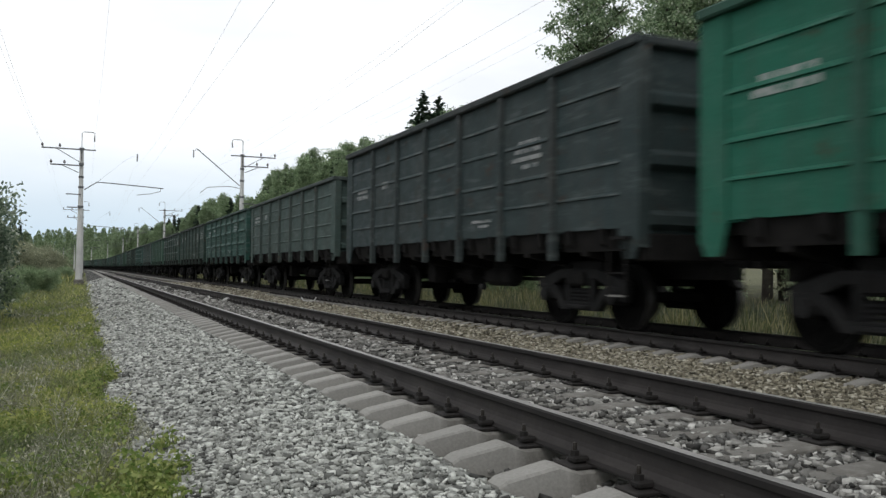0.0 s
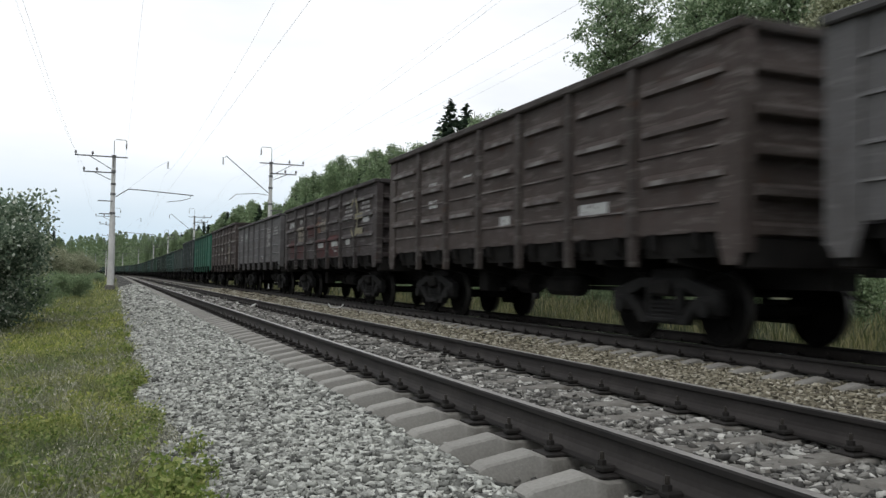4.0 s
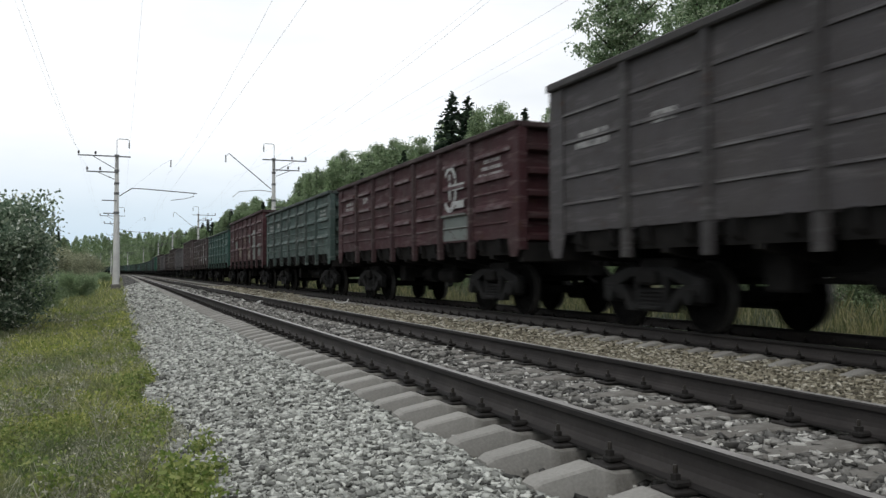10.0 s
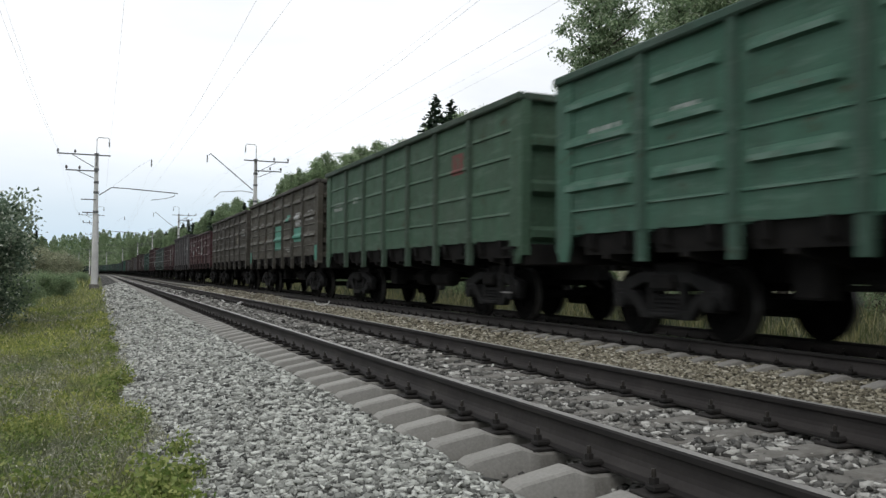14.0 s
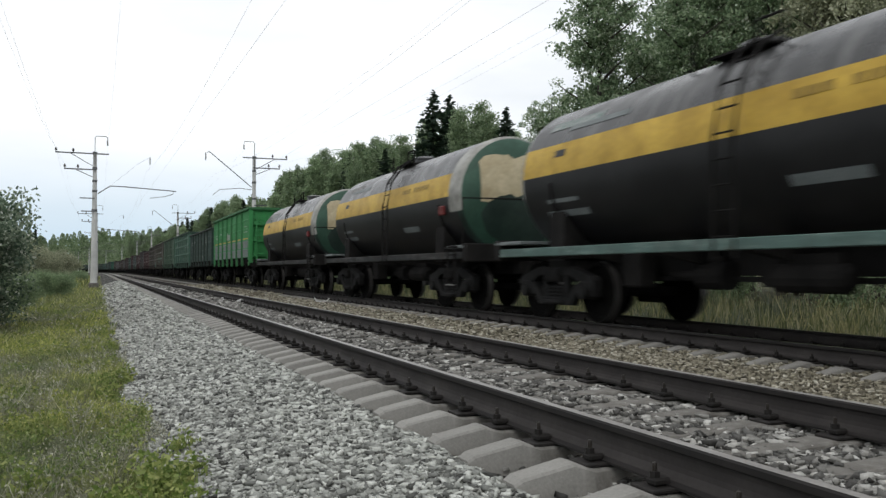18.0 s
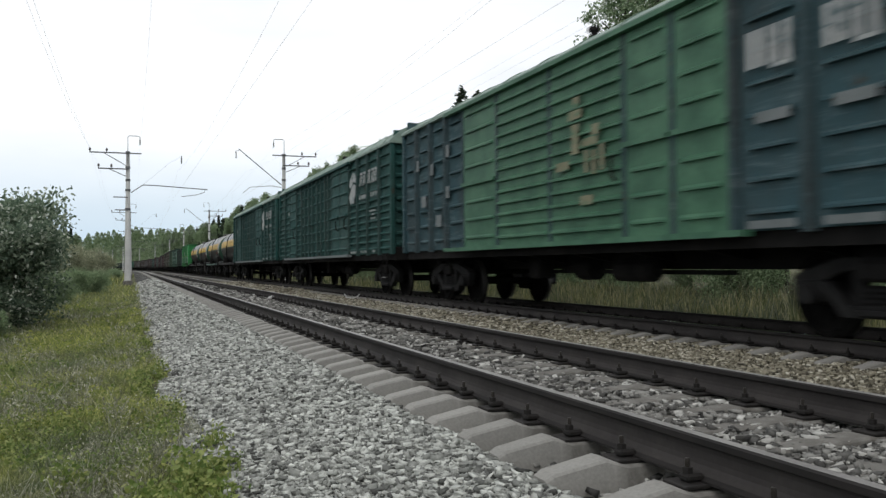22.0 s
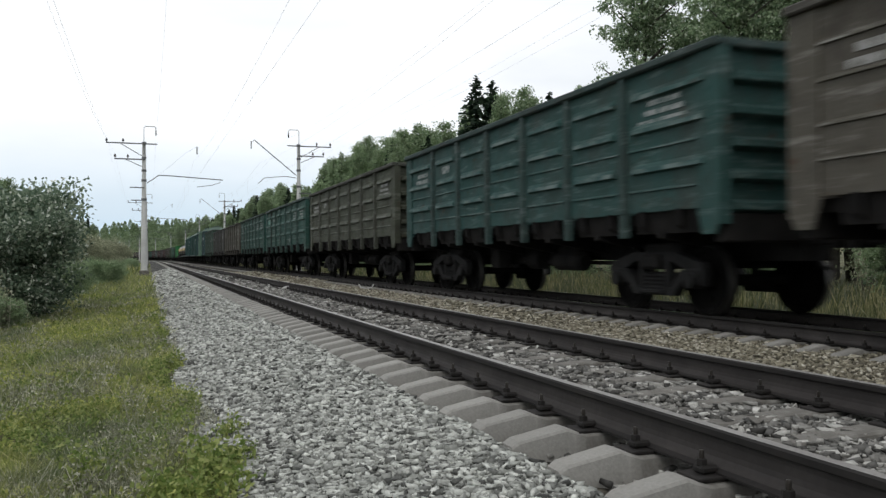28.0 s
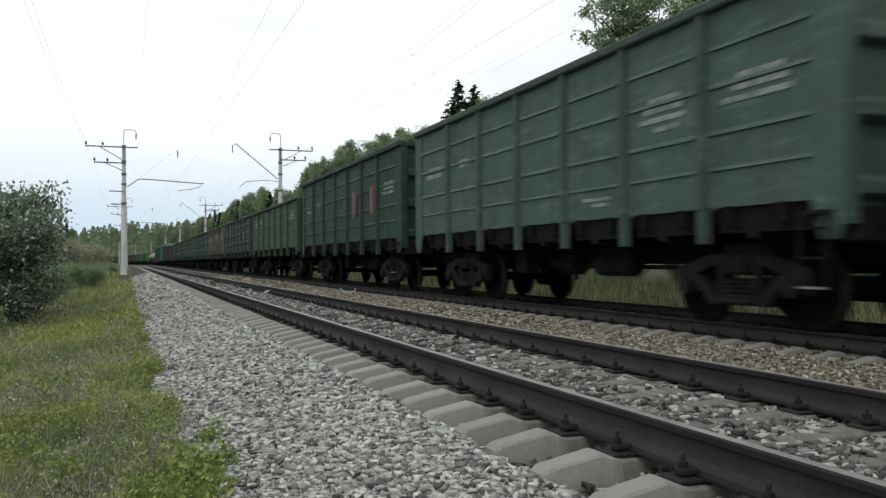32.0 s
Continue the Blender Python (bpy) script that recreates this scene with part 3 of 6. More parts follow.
def build_track(name, mid, z, label, head, pitch, first, near_count):
    track = tagged(new(name), label, "railway track", kind="structure")
    for s in (-1, 1):
        g = Geo()
        sweep(g, [(mid + s * GAUGE / 2 + u, z + w) for u, w in RAIL], STATIONS)
        n = len(RAIL)
        for i in range(len(g.f)):
            k = i % n
            k = min(k, n - 1 - k)
            # slot 2: web with light painted in; slot 0: darker, shaded sides and foot
            g.s[i] = 1 if k < 1 else 2 if 5 <= k <= 9 else 0
        part("rail", g, [M_RAIL, head, M_RAILWEB], track)
    seat = z - 0.181
    me = sleeper_mesh("sleeper")
    fa = fastening_geo().mesh("rail_fastening", [M_FAST, M_BOLT])
    k0 = math.floor((-6 - first) / pitch)
    rest, rest_f = Geo(), Geo()
    sv = [tuple(v.co) for v in me.vertices]
    sf = [tuple(p.vertices) for p in me.polygons]
    for k in range(k0, k0 + 1400):
        s = first + k * pitch
        if s > 420:
            break
        px, py, yaw = on_line(mid, s)
        jig = random.uniform(-0.6, 0.6)
        m = pose(px + random.uniform(-0.012, 0.012), py + random.uniform(-0.012, 0.012), seat + random.uniform(-0.006, 0.004), 0, 0, yaw + jig)
        if k - k0 < near_count:
            part("sleeper", me, None, track, at=m)
        else:
            rest.faces([m @ Vector(v) for v in sv], sf)
        for side in (-1, 1):
            px, py, yaw = on_line(mid + side * GAUGE / 2, s)
            if k - k0 < min(near_count, 90):
                part("rail_fastening", fa, None, track, at=pose(px, py, z, 0, 0, yaw))
            elif s < 110:
                rest_f.box(px - 0.16, px + 0.16, py - 0.05, py + 0.05, z - 0.19, z - 0.125)
    r = part("far_sleepers", rest, M_SLEEPER, track)
    r["kind"] = "stuff"
    r = part("far_fastenings", rest_f, M_FAST, track)
    r["kind"] = "stuff"


# ---------------------------------------------------------------- wagons (origin: rail top, middle of the wagon; +y leads)
def wheelset_mesh():
    g = Geo()
    g.tube([(-1.08, 0, 0), (1.08, 0, 0)], 0.075, 10)
    for s in (-1, 1):
        prof = [(0.66, 0.10), (0.675, 0.14), (0.705, 0.36), (0.70, 0.42), (0.725, 0.47), (0.725, 0.505), (0.748, 0.505), (0.757, 0.478), (0.86, 0.472), (0.862, 0.41), (0.815, 0.38), (0.79, 0.15), (0.83, 0.11), (0.84, 0.0)]
        g.lathe([(s * a, r) for a, r in prof], (0, 0, 0), "x", 24, lambda i: 1 if i == 7 else 0)
        for k in range(4):
            a = k * math.pi / 2 + 0.4
            g.box(s * 0.815 - 0.012, s * 0.815 + 0.012, 0.26 * math.cos(a) - 0.035, 0.26 * math.cos(a) + 0.035, 0.26 * math.sin(a) - 0.035, 0.26 * math.sin(a) + 0.035)
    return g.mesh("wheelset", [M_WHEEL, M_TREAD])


def side_frame_mesh():
    """Cast bogie side: arched top chord, sagging bottom chord, axle boxes and a spring nest."""
    g = Geo()
    g.prism([(-1.17, 0.66), (-1.12, 0.71), (-0.52, 0.87), (0.52, 0.87), (1.12, 0.71), (1.17, 0.66), (1.17, 0.57), (0.80, 0.61), (0.45, 0.74), (-0.45, 0.74), (-0.80, 0.61), (-1.17, 0.57)], -0.075, 0.075, "x")
    g.prism([(-0.80, 0.60), (-0.68, 0.62), (-0.42, 0.37), (0.42, 0.37), (0.68, 0.62), (0.80, 0.60), (0.50, 0.25), (-0.50, 0.25)], -0.075, 0.075, "x")
    for e in (-1, 1):
        g.box(-0.07, 0.07, e * 0.32 - 0.06, e * 0.32 + 0.06, 0.36, 0.76, 0, 0.02)
        for q in (0.755, 1.12):
            g.box(-0.075, 0.075, e * q - 0.035, e * q + 0.035, 0.40, 0.63, 0, 0.012)
    for y in (-0.925, 0.925):
        g.lathe([(-0.15, 0.0), (-0.15, 0.105), (0.10, 0.125), (0.10, 0.0)], (0, y, 0.475), "x", 14)
        g.box(-0.10, 0.10, y - 0.15, y + 0.15, 0.50, 0.64, 0, 0.02)
    for y in (-0.17, 0.0, 0.17):
        g.lathe([(0.33 + 0.028 * k, 0.075 if k % 2 else 0.062) for k in range(10)], (-0.02, y, 0), "z", 10)
    g.box(-0.13, 0.13, -0.30, 0.30, 0.27, 0.33, 0, 0.015)
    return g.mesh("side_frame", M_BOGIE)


def bolster_geo():
    g = Geo()
    g.box(-1.18, 1.18, -0.22, 0.22, 0.62, 0.84, 0, 0.04)
    g.lathe([(0.80, 0.30), (0.92, 0.30), (0.92, 0.0)], (0, 0, 0), "z", 16)
    g.box(-0.95, 0.95, -0.45, 0.45, 0.80, 1.0, 0, 0.03)
    g.box(-0.6, 0.6, -0.62, -0.52, 0.42, 0.52)
    g.box(-0.6, 0.6, 0.52, 0.62, 0.42, 0.52)
    return g


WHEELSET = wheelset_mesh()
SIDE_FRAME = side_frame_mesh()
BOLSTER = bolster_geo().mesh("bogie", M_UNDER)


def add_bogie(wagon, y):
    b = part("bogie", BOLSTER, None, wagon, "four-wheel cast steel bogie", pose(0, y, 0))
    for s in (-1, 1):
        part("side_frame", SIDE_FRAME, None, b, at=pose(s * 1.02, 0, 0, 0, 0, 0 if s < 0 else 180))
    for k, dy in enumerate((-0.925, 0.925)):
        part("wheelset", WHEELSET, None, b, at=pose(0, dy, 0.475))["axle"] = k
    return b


def coupler_mesh():
    g = Geo()
    g.box(-0.11, 0.11, -0.62, -0.10, 0.94, 1.14, 0, 0.02)
    g.prism([(-0.20, -0.12), (0.16, -0.12), (0.21, 0.0), (0.10, 0.02), (0.06, 0.10), (-0.10, 0.13), (-0.20, 0.05)], 0.90, 1.20, "z")
    g.tube([(0.10, -0.3, 0.98), (0.30, -0.15, 0.70), (0.26, 0.02, 0.62)], 0.022, 6)
    return g.mesh("coupler", M_UNDER)


COUPLER = coupler_mesh()


def bearer_mesh():
    return Geo().prism([(-1.40, 1.16), (1.40, 1.16), (1.40, 1.06), (0.26, 0.86), (-0.26, 0.86), (-1.40, 1.06)], -0.07, 0.07).mesh("cross_bearer", M_UNDER)


def end_beam_mesh():
    return Geo().box(-1.42, 1.42, -0.11, 0.11, 0.98, 1.34, 0, 0.02).mesh("end_beam", M_UNDER)


BEARER, END_BEAM, SILLS = bearer_mesh(), end_beam_mesh(), {}


def add_underframe(wagon, half):
    """Centre sill, cross bearers and end beams."""
    if half not in SILLS:
        SILLS[half] = Geo().box(-0.24, 0.24, -half, half, 0.74, 1.24).mesh("centre_sill", M_UNDER)
    part("centre_sill", SILLS[half], None, wagon)
    for e in (-1, 1):
        part("end_beam", END_BEAM, None, wagon, at=pose(0, e * (half - 0.11), 0))
    y = -half + 1.4
    while y < half - 1.0:
        part("cross_bearer", BEARER, None, wagon, at=pose(0, y, 0))
        y += 1.7


def brake_gear_meshes():
    tank = Geo().lathe([(-0.55, 0.0), (-0.55, 0.11), (-0.48, 0.17), (0.48, 0.17), (0.55, 0.11), (0.55, 0.0)], (-0.62, -1.0, 0.72), "y", 12).box(-0.66, -0.58, -1.4, -0.6, 0.86, 1.0)
    cyl = Geo().lathe([(-0.3, 0.0), (-0.3, 0.19), (0.25, 0.19), (0.33, 0.07), (0.9, 0.04), (0.9, 0.0)], (-0.35, 0.9, 0.74), "y", 12).box(-0.40, -0.30, 0.7, 1.0, 0.85, 1.0)
    rod = Geo().box(-0.30, -0.24, -2.9, 2.9, 0.66, 0.73).prism([(-0.25, 0.98), (0.25, 0.98), (0.08, 0.60), (-0.08, 0.60)], -0.32, -0.22, "x")
    box = Geo().box(-0.78, -0.48, 2.0, 2.45, 0.56, 1.08, 0, 0.03)
    return [("air_reservoir", tank.mesh("air_reservoir", M_UNDER)), ("brake_cylinder", cyl.mesh("brake_cylinder", M_UNDER)), ("brake_rod", rod.mesh("brake_rod", M_UNDER)), ("load_box", box.mesh("load_box", M_UNDER))]


BRAKE_GEAR = brake_gear_meshes()


def add_brake_gear(wagon):
    for nm, me in BRAKE_GEAR:
        part(nm, me, None, wagon)


POSTS_Y = [-4.25 + 1.70 * k for k in range(6)]
HALF = 6.36
RIDGES = {"lined": [(1.80, 0.022), (2.16, 0.03), (2.62, 0.03), (3.00, 0.03)], "ribbed": [(1.72, 0.02), (2.02, 0.075), (2.30, 0.02), (2.58, 0.075), (3.05, 0.075)]}


def pressed_sheet(rows, cols, out):
    """A sheet of one piece, rows by cols, with pressed-out ridges: out(row, col) gives x."""
    v = [(out(i, j), y, z) for i, z in enumerate(rows) for j, y in enumerate(cols)]
    n = len(cols)
    f = [(i * n + j, i * n + j + 1, (i + 1) * n + j + 1, (i + 1) * n + j) for i in range(len(rows) - 1) for j in range(n - 1)]
    return v, f


def gondola_panel(kind, y0, y1):
    """The sheet of one bay with its pressed ridges, of one piece; outer face towards -x."""
    rows, hit = [1.42], [0]
    for z, h in RIDGES[kind]:
        deep = kind == "ribbed" and h > 0.05
        rows += [z - h, z - 0.72 * h, z + 0.05 * h, z + h]
        hit += [0, 2 if deep else 1, 2 if deep else 1, 0]
    rows, hit = rows + [3.40], hit + [0]
    crest = [i for i in range(len(rows) - 1) if hit[i] and hit[i + 1]]
    cols = [y0, y0 + 0.20, y0 + 0.27, y1 - 0.27, y1 - 0.20, y1]
    v, f = pressed_sheet(rows, cols, lambda i, j: -1.50 - (0.068 if hit[i] == 2 and 2 <= j <= 3 else 0.028 if hit[i] == 1 and 1 <= j <= 4 else 0.0))
    n = len(v)
    rim = [0, 5, len(rows) * 6 - 1, len(rows) * 6 - 6]
    v += [(-1.48, v[k][1], v[k][2]) for k in rim]
    f += [(n, n + 1, n + 2, n + 3), tuple(range(0, 6)) + (n + 1, n), tuple(range(len(rows) * 6 - 6, len(rows) * 6)) + (n + 2, n + 3),
          tuple(range(0, len(rows) * 6, 6)) + (n + 3, n), tuple(range(5, len(rows) * 6, 6)) + (n + 2, n + 1)]
    g = Geo().faces(v, f)
    for i in crest:
        for j in (1, 2, 3) if hit[i] == 1 else (2,):
            g.s[i * 5 + j] = 1
    return g


def gondola_post():
    g = Geo()
    g.prism([(-1.501, -0.085), (-1.575, -0.060), (-1.575, 0.060), (-1.501, 0.085)], 1.42, 3.38, "z")
    g.prism([(-1.46, -0.075), (-1.56, -0.065), (-1.56, 0.065), (-1.46, 0.075)], 1.07, 1.42, "z")
    return g


def gondola_end(ribs):
    """An end wall at +y of one piece, with thick pressed cross beams."""
    rows, hit = [1.25], [0]
    for z, h in ribs:
        rows += [z - h, z - 0.45 * h, z + 0.45 * h, z + h]
        hit += [0, 1, 1, 0]
    rows, hit = rows + [3.40], hit + [0]
    cols = [-1.48, -1.37, -1.32, 1.32, 1.37, 1.48]
    v, f = pressed_sheet(rows, cols, lambda i, j: 0.12 if hit[i] and 2 <= j <= 3 else 0.0)
    return Geo().faces([(y, HALF - 0.08 + x, z) for x, y, z in v], f)


def gondola_corner():
    """Corner at -x, +y: wide corner plate wrapping round the end, drawn in at the foot."""
    g = Geo()
    g.prism([(HALF - 0.40, 3.38), (HALF - 0.40, 1.36), (HALF - 0.30, 1.08), (HALF - 0.06, 1.08), (HALF, 1.20), (HALF, 3.38)], -1.53, -1.502, "x")
    g.prism([(-1.53, HALF - 0.002), (-1.53, HALF + 0.035), (-1.36, HALF + 0.035), (-1.36, HALF - 0.002)], 1.20, 3.38, "z")
    return g


def ladder_geo(y, x=-1.62, low=0.50, high=1.30, width=0.36):
    g = Geo()
    for s in (-1, 1):
        g.box(x - 0.012, x + 0.012, y + s * width / 2 - 0.02, y + s * width / 2 + 0.02, low, high, 0, 0.004)
    z = low + 0.02
    while z < high:
        g.box(x - 0.03, x + 0.03, y - width / 2, y + width / 2, z - 0.012, z + 0.012, 1 if z < low + 0.1 else 0)
        z += 0.30
    g.box(x, x + 0.14, y - width / 2, y + width / 2, high - 0.04, high)
    return g


def gondola(kind, name="gondola_wagon"):
    w = new(name)
    edges = [-HALF] + POSTS_Y + [HALF]
    panels = [gondola_panel(kind, a, b).mesh("side_panel", [M_PAINT, M_RIDGE]) for a, b in zip(edges, edges[1:])]
    post = gondola_post().mesh("post", M_PAINT)
    corner = gondola_corner().mesh("corner_plate", M_PAINT)
    ribs = [(1.50, 0.11), (2.15, 0.12), (2.80, 0.12)] if kind == "lined" else [(1.42, 0.09), (1.80, 0.09), (2.20, 0.09), (2.60, 0.09), (3.02, 0.09)]
    end = gondola_end(ribs).mesh("end_wall", M_PAINT)
    hatch = Geo()
    hatch.prism([(-1.44, 1.42), (-1.38, 1.12), (-1.30, 1.12), (-1.36, 1.42)], -0.70, 0.70)
    for y in (-0.42, 0.42):
        hatch.prism([(-1.53, 1.43), (-1.50, 1.22), (-1.40, 1.16), (-1.40, 1.43)], y - 0.05, y + 0.05)
    hatch = hatch.mesh("hatch", M_UNDER)
    for s in (0, 180):
        for me in panels:
            part("side_panel", me, None, w, at=pose(0, 0, 0, 0, 0, s))
        part("end_wall", end, None, w, at=pose(0, 0, 0, 0, 0, s))
        for y in POSTS_Y:
            part("post", post, None, w, at=pose(0, 0, 0, 0, 0, s) @ pose(0, y, 0))
        for k in range(7):
            part("hatch", hatch, None, w, at=pose(0, 0, 0, 0, 0, s) @ pose(0, -5.1 + 1.70 * k, 0))
    for fx in (1, -1):
        for fy in (1, -1):
            m = Matrix.Diagonal((fx, fy, 1, 1))
            part("corner_plate", corner, None, w, at=m)
    g = Geo()
    for s in (-1, 1):
        g.box(min(s * 1.47, s * 1.60), max(s * 1.47, s * 1.60), -HALF - 0.05, HALF + 0.05, 3.37, 3.48, 0, 0.02)
        g.box(-1.46, 1.46, min(s * (HALF - 0.11), s * (HALF + 0.06)), max(s * (HALF - 0.11), s * (HALF + 0.06)), 3.365, 3.475, 0, 0.02)
    part("top_rim", g, M_PAINT, w)
    part("wagon_floor", Geo().box(-1.36, 1.36, -HALF + 0.12, HALF - 0.12, 1.26, 1.40), M_UNDER, w)
    add_underframe(w, HALF)
    add_brake_gear(w)
    if kind == "lined":
        part("ladder", ladder_geo(-HALF + 0.30), [M_UNDER, M_STEP], w)
        part("ladder", ladder_geo(HALF - 0.30, 1.62), [M_UNDER, M_STEP], w)
    for y, r in ((6.36, 0), (-6.36, 180)):
        part("coupler", COUPLER, None, w, at=pose(0, 0, 0, 0, 0, r) @ pose(0, 6.86, 0))
    for y in (-4.325, 4.325):
        add_bogie(w, y)
    return w


BODY = ("side_panel", "post", "end_wall", "corner_plate", "top_rim")


def raise_body(wagon, extra):
    """The taller make of gondola: its walls stand higher over the same frame."""
    k = 1 + extra / 2.06
    m = pose(0, 0, 1.42 * (1 - k)) @ Matrix.Diagonal((1, 1, k, 1))
    for c in wagon.children:
        if c.name.split(".")[0] in BODY:
            c.matrix_basis = m @ c.matrix_basis


def relief(kind, z, extra):
    """How far the pressed side sheet stands out at a height."""
    k = 1 + extra / 2.06
    for zc, h in RIDGES[kind]:
        zc, h = 1.42 + (zc - 1.42) * k, h * k
        top = 0.068 if kind == "ribbed" and h > 0.05 else 0.028
        d = (z - zc) / h
        if abs(d) < 1:
            return top * min(1.0, (1 + d) / 0.28, (1 - d) / 0.95)
    return 0.0


def repaint(wagon, kind, y0, y1, z0, z1, mat, label, extra=0.0, name="paint_patch"):
    """A patch of other paint that follows the ridges of the sheet; ragged ends."""
    r = random.Random(int(y0 * 100 + z0 * 1000))
    zs = sorted({z0 + (z1 - z0) * q / 40 for q in range(41)})
    v = []
    for z in zs:
        a, b = y0 + r.uniform(0, 0.05), y1 - r.uniform(0, 0.05)
        x = -1.5045 - relief(kind, z, extra)
        v += [(x, a, z), (x, b, z)]
    g = Geo().faces(v, [(2 * q, 2 * q + 1, 2 * q + 3, 2 * q + 2) for q in range(len(zs) - 1)])
    ob = part(name, g, mat, wagon, label)
    ob.color = wagon.color
    return ob


def tint(wagon, rgb, worn=0.5):
    for o in (wagon, *wagon.children_recursive):
        dirt = {"post": 0.35, "top_rim": 0.45}.get(o.name.split(".")[0], 0.0)
        r, g, b = (c * (1 - dirt) + d * dirt for c, d in zip(rgb, (0.034, 0.032, 0.029)))
        o.color = (r * 0.95, g, b * 1.10, worn)


def stencil(wagon, y0, y1, z0, z1, mat, name="stencil", x=-1.506, label=""):
    """A block of painted marking on the side sheet."""
    g = Geo().box(x - 0.004, x, y0, y1, z0, z1)
    ob = part(name, g, mat, wagon, label)
    ob.color = wagon.color
    return ob


def bars(wagon, y0, y1, z1, rows, mat, height=0.07, gap=0.06, x=-1.506):
    """Unreadable lines of stencilled text as plain bars, each row a little different in length."""
    for k in range(rows):
        z = z1 - k * (height + gap)
        cut = 0.12 * ((k * 7 + int(y0 * 13)) % 4) * (y1 - y0)
        g = Geo().box(x - 0.004, x, y0 + cut * 0.4, y1 - cut, z - height, z)
        part("stencil", g, M_STENCIL if mat is M_MARK else mat, wagon, "worn white unreadable lettering").color = wagon.color


def ring_logo(wagon, y, z, r, mat, x=-1.53, label="faded white ring emblem"):
    """An open ring with a bar through it and two side bars, standing for a painted emblem."""
    v, f = [], []
    n = 22
    for k in range(n + 1):
        a = radians(40 + 280 * k / n)
        for rr in (r, r * 0.78):
            for d in (0, 0.004):
                v.append((x - d, y + rr * math.cos(a) * 0.72, z + rr * math.sin(a)))
    for k in range(n):
        q = 4 * k
        f += [(q + 1, q + 3, q + 7, q + 5), (q, q + 1, q + 5, q + 4), (q + 2, q + 6, q + 7, q + 3)]
    ring = part("emblem", Geo().faces(v, f), mat, wagon, label)
    ring.color = wagon.color
    for y0, y1, z0, z1 in ((-0.05, 0.05, -0.5, 0.62), (-1.5 * r, -0.2 * r, -0.10, 0.16), (-1.5 * r, -0.2 * r, -0.85, -0.55)):
        part("emblem_bar", Geo().box(x - 0.004, x, y + y0, y + y1, z + z0 * r, z + z1 * r), mat, ring).color = wagon.color




# ---------------------------------------------------------------- tank wagons
def tank_wagon():
    w = new("tank_wagon")
    R, ZC, L = 1.28, 2.36, 4.62
    n = 48
    ys = [-L, -L + 0.38, -3.0, -1.6, 0.0, 1.6, 3.0, L - 0.75, L]
    bands = {"barrel_lower": (M_TBLACK, "oily black lower shell"), "barrel_stripe": (M_YELLOW, "yellow painted stripe"), "barrel_upper": (M_TGREY, "weathered dark grey upper shell")}
    geos = {k: Geo() for k in bands}
    geos["end_band"], geos["far_stripe"] = Geo(), Geo()
    for i in range(n):
        a0, a1 = 2 * math.pi * i / n, 2 * math.pi * (i + 1) / n
        zm = math.sin((a0 + a1) / 2)
        key = "barrel_lower" if zm < -0.05 else "barrel_stripe" if zm < 0.36 else "barrel_upper"
        for y0, y1 in zip(ys, ys[1:]):
            if key == "barrel_stripe" and math.cos(a0) > 0:
                key = "far_stripe"
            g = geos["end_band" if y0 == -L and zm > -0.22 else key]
            g.faces([(R * math.cos(a0), y0, ZC + R * math.sin(a0)), (R * math.cos(a1), y0, ZC + R * math.sin(a1)), (R * math.cos(a1), y1, ZC + R * math.sin(a1)), (R * math.cos(a0), y1, ZC + R * math.sin(a0))], [(0, 1, 2, 3)])
    for k, (m, lab) in bands.items():
        part(k, geos[k], m, w, lab, smooth=True)
    part("barrel_stripe", geos["far_stripe"], M_YELLOW, w, "yellow painted stripe", smooth=True)
    part("end_band", geos["end_band"], M_TWHITE, w, "dirty white end band", smooth=True)
    def dome(x, z):
        r = min(1.0, math.hypot(x, z) / R)
        return L + 0.42 * math.sqrt(max(0.0, 1 - r ** 2.6))

    for e in (-1, 1):
        g = Geo()
        rr = [1.0, 0.985, 0.95, 0.93, 0.86, 0.76, 0.64, 0.5, 0.34, 0.17, 0.001]
        g.lathe([(e * dome(q * R, 0), q * R) for q in rr], (0, 0, ZC), "y", n, lambda i: 0 if i < 2 else 1)
        for f, face in enumerate(g.f):  # the lower part of the rim is dark
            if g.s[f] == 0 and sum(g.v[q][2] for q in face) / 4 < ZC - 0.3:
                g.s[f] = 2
        head = part("tank_head", g, [M_TWHITE, M_TGREEN, M_TDARK], w, "domed green tank head with a white rim", smooth=True)
        lump = random.Random(5)
        wave = [lump.uniform(-0.05, 0.05) for _ in range(15)]
        for nm, x0, x1, low, high, m in (("ochre_panel", -0.86, 0.86, lambda x: -0.10 + 0.25 * (x > 0.1) + 0.1 * math.sin(3 * x), lambda x: min(0.80, math.sqrt(1.36 - x * x) * 0.86), M_TTAN),
                                         ("oil_stain", -0.86, 0.92, lambda x: -0.42 - 0.66 * math.sqrt(max(0.0, 1 - ((x - 0.03) / 0.89) ** 2)), lambda x: -0.42 + 0.42 * math.sqrt(max(0.0, 1 - ((x - 0.03) / 0.89) ** 2)), M_TDARK)):
            g = Geo()
            nx, nz = 14, 8
            pts = []
            for j in range(nz + 1):
                for q in range(nx + 1):
                    x = x0 + (x1 - x0) * q / nx
                    z = low(x) + wave[q] + (high(x) - low(x)) * j / nz
                    pts.append((x, e * (dome(x, z) + (0.008 if nm[1] == "c" else 0.012)), ZC + z))
            g.faces(pts, [(j * (nx + 1) + q, j * (nx + 1) + q + 1, (j + 1) * (nx + 1) + q + 1, (j + 1) * (nx + 1) + q) for j in range(nz) for q in range(nx)])
            part(nm, g, m, head, smooth=True)
    g = Geo()
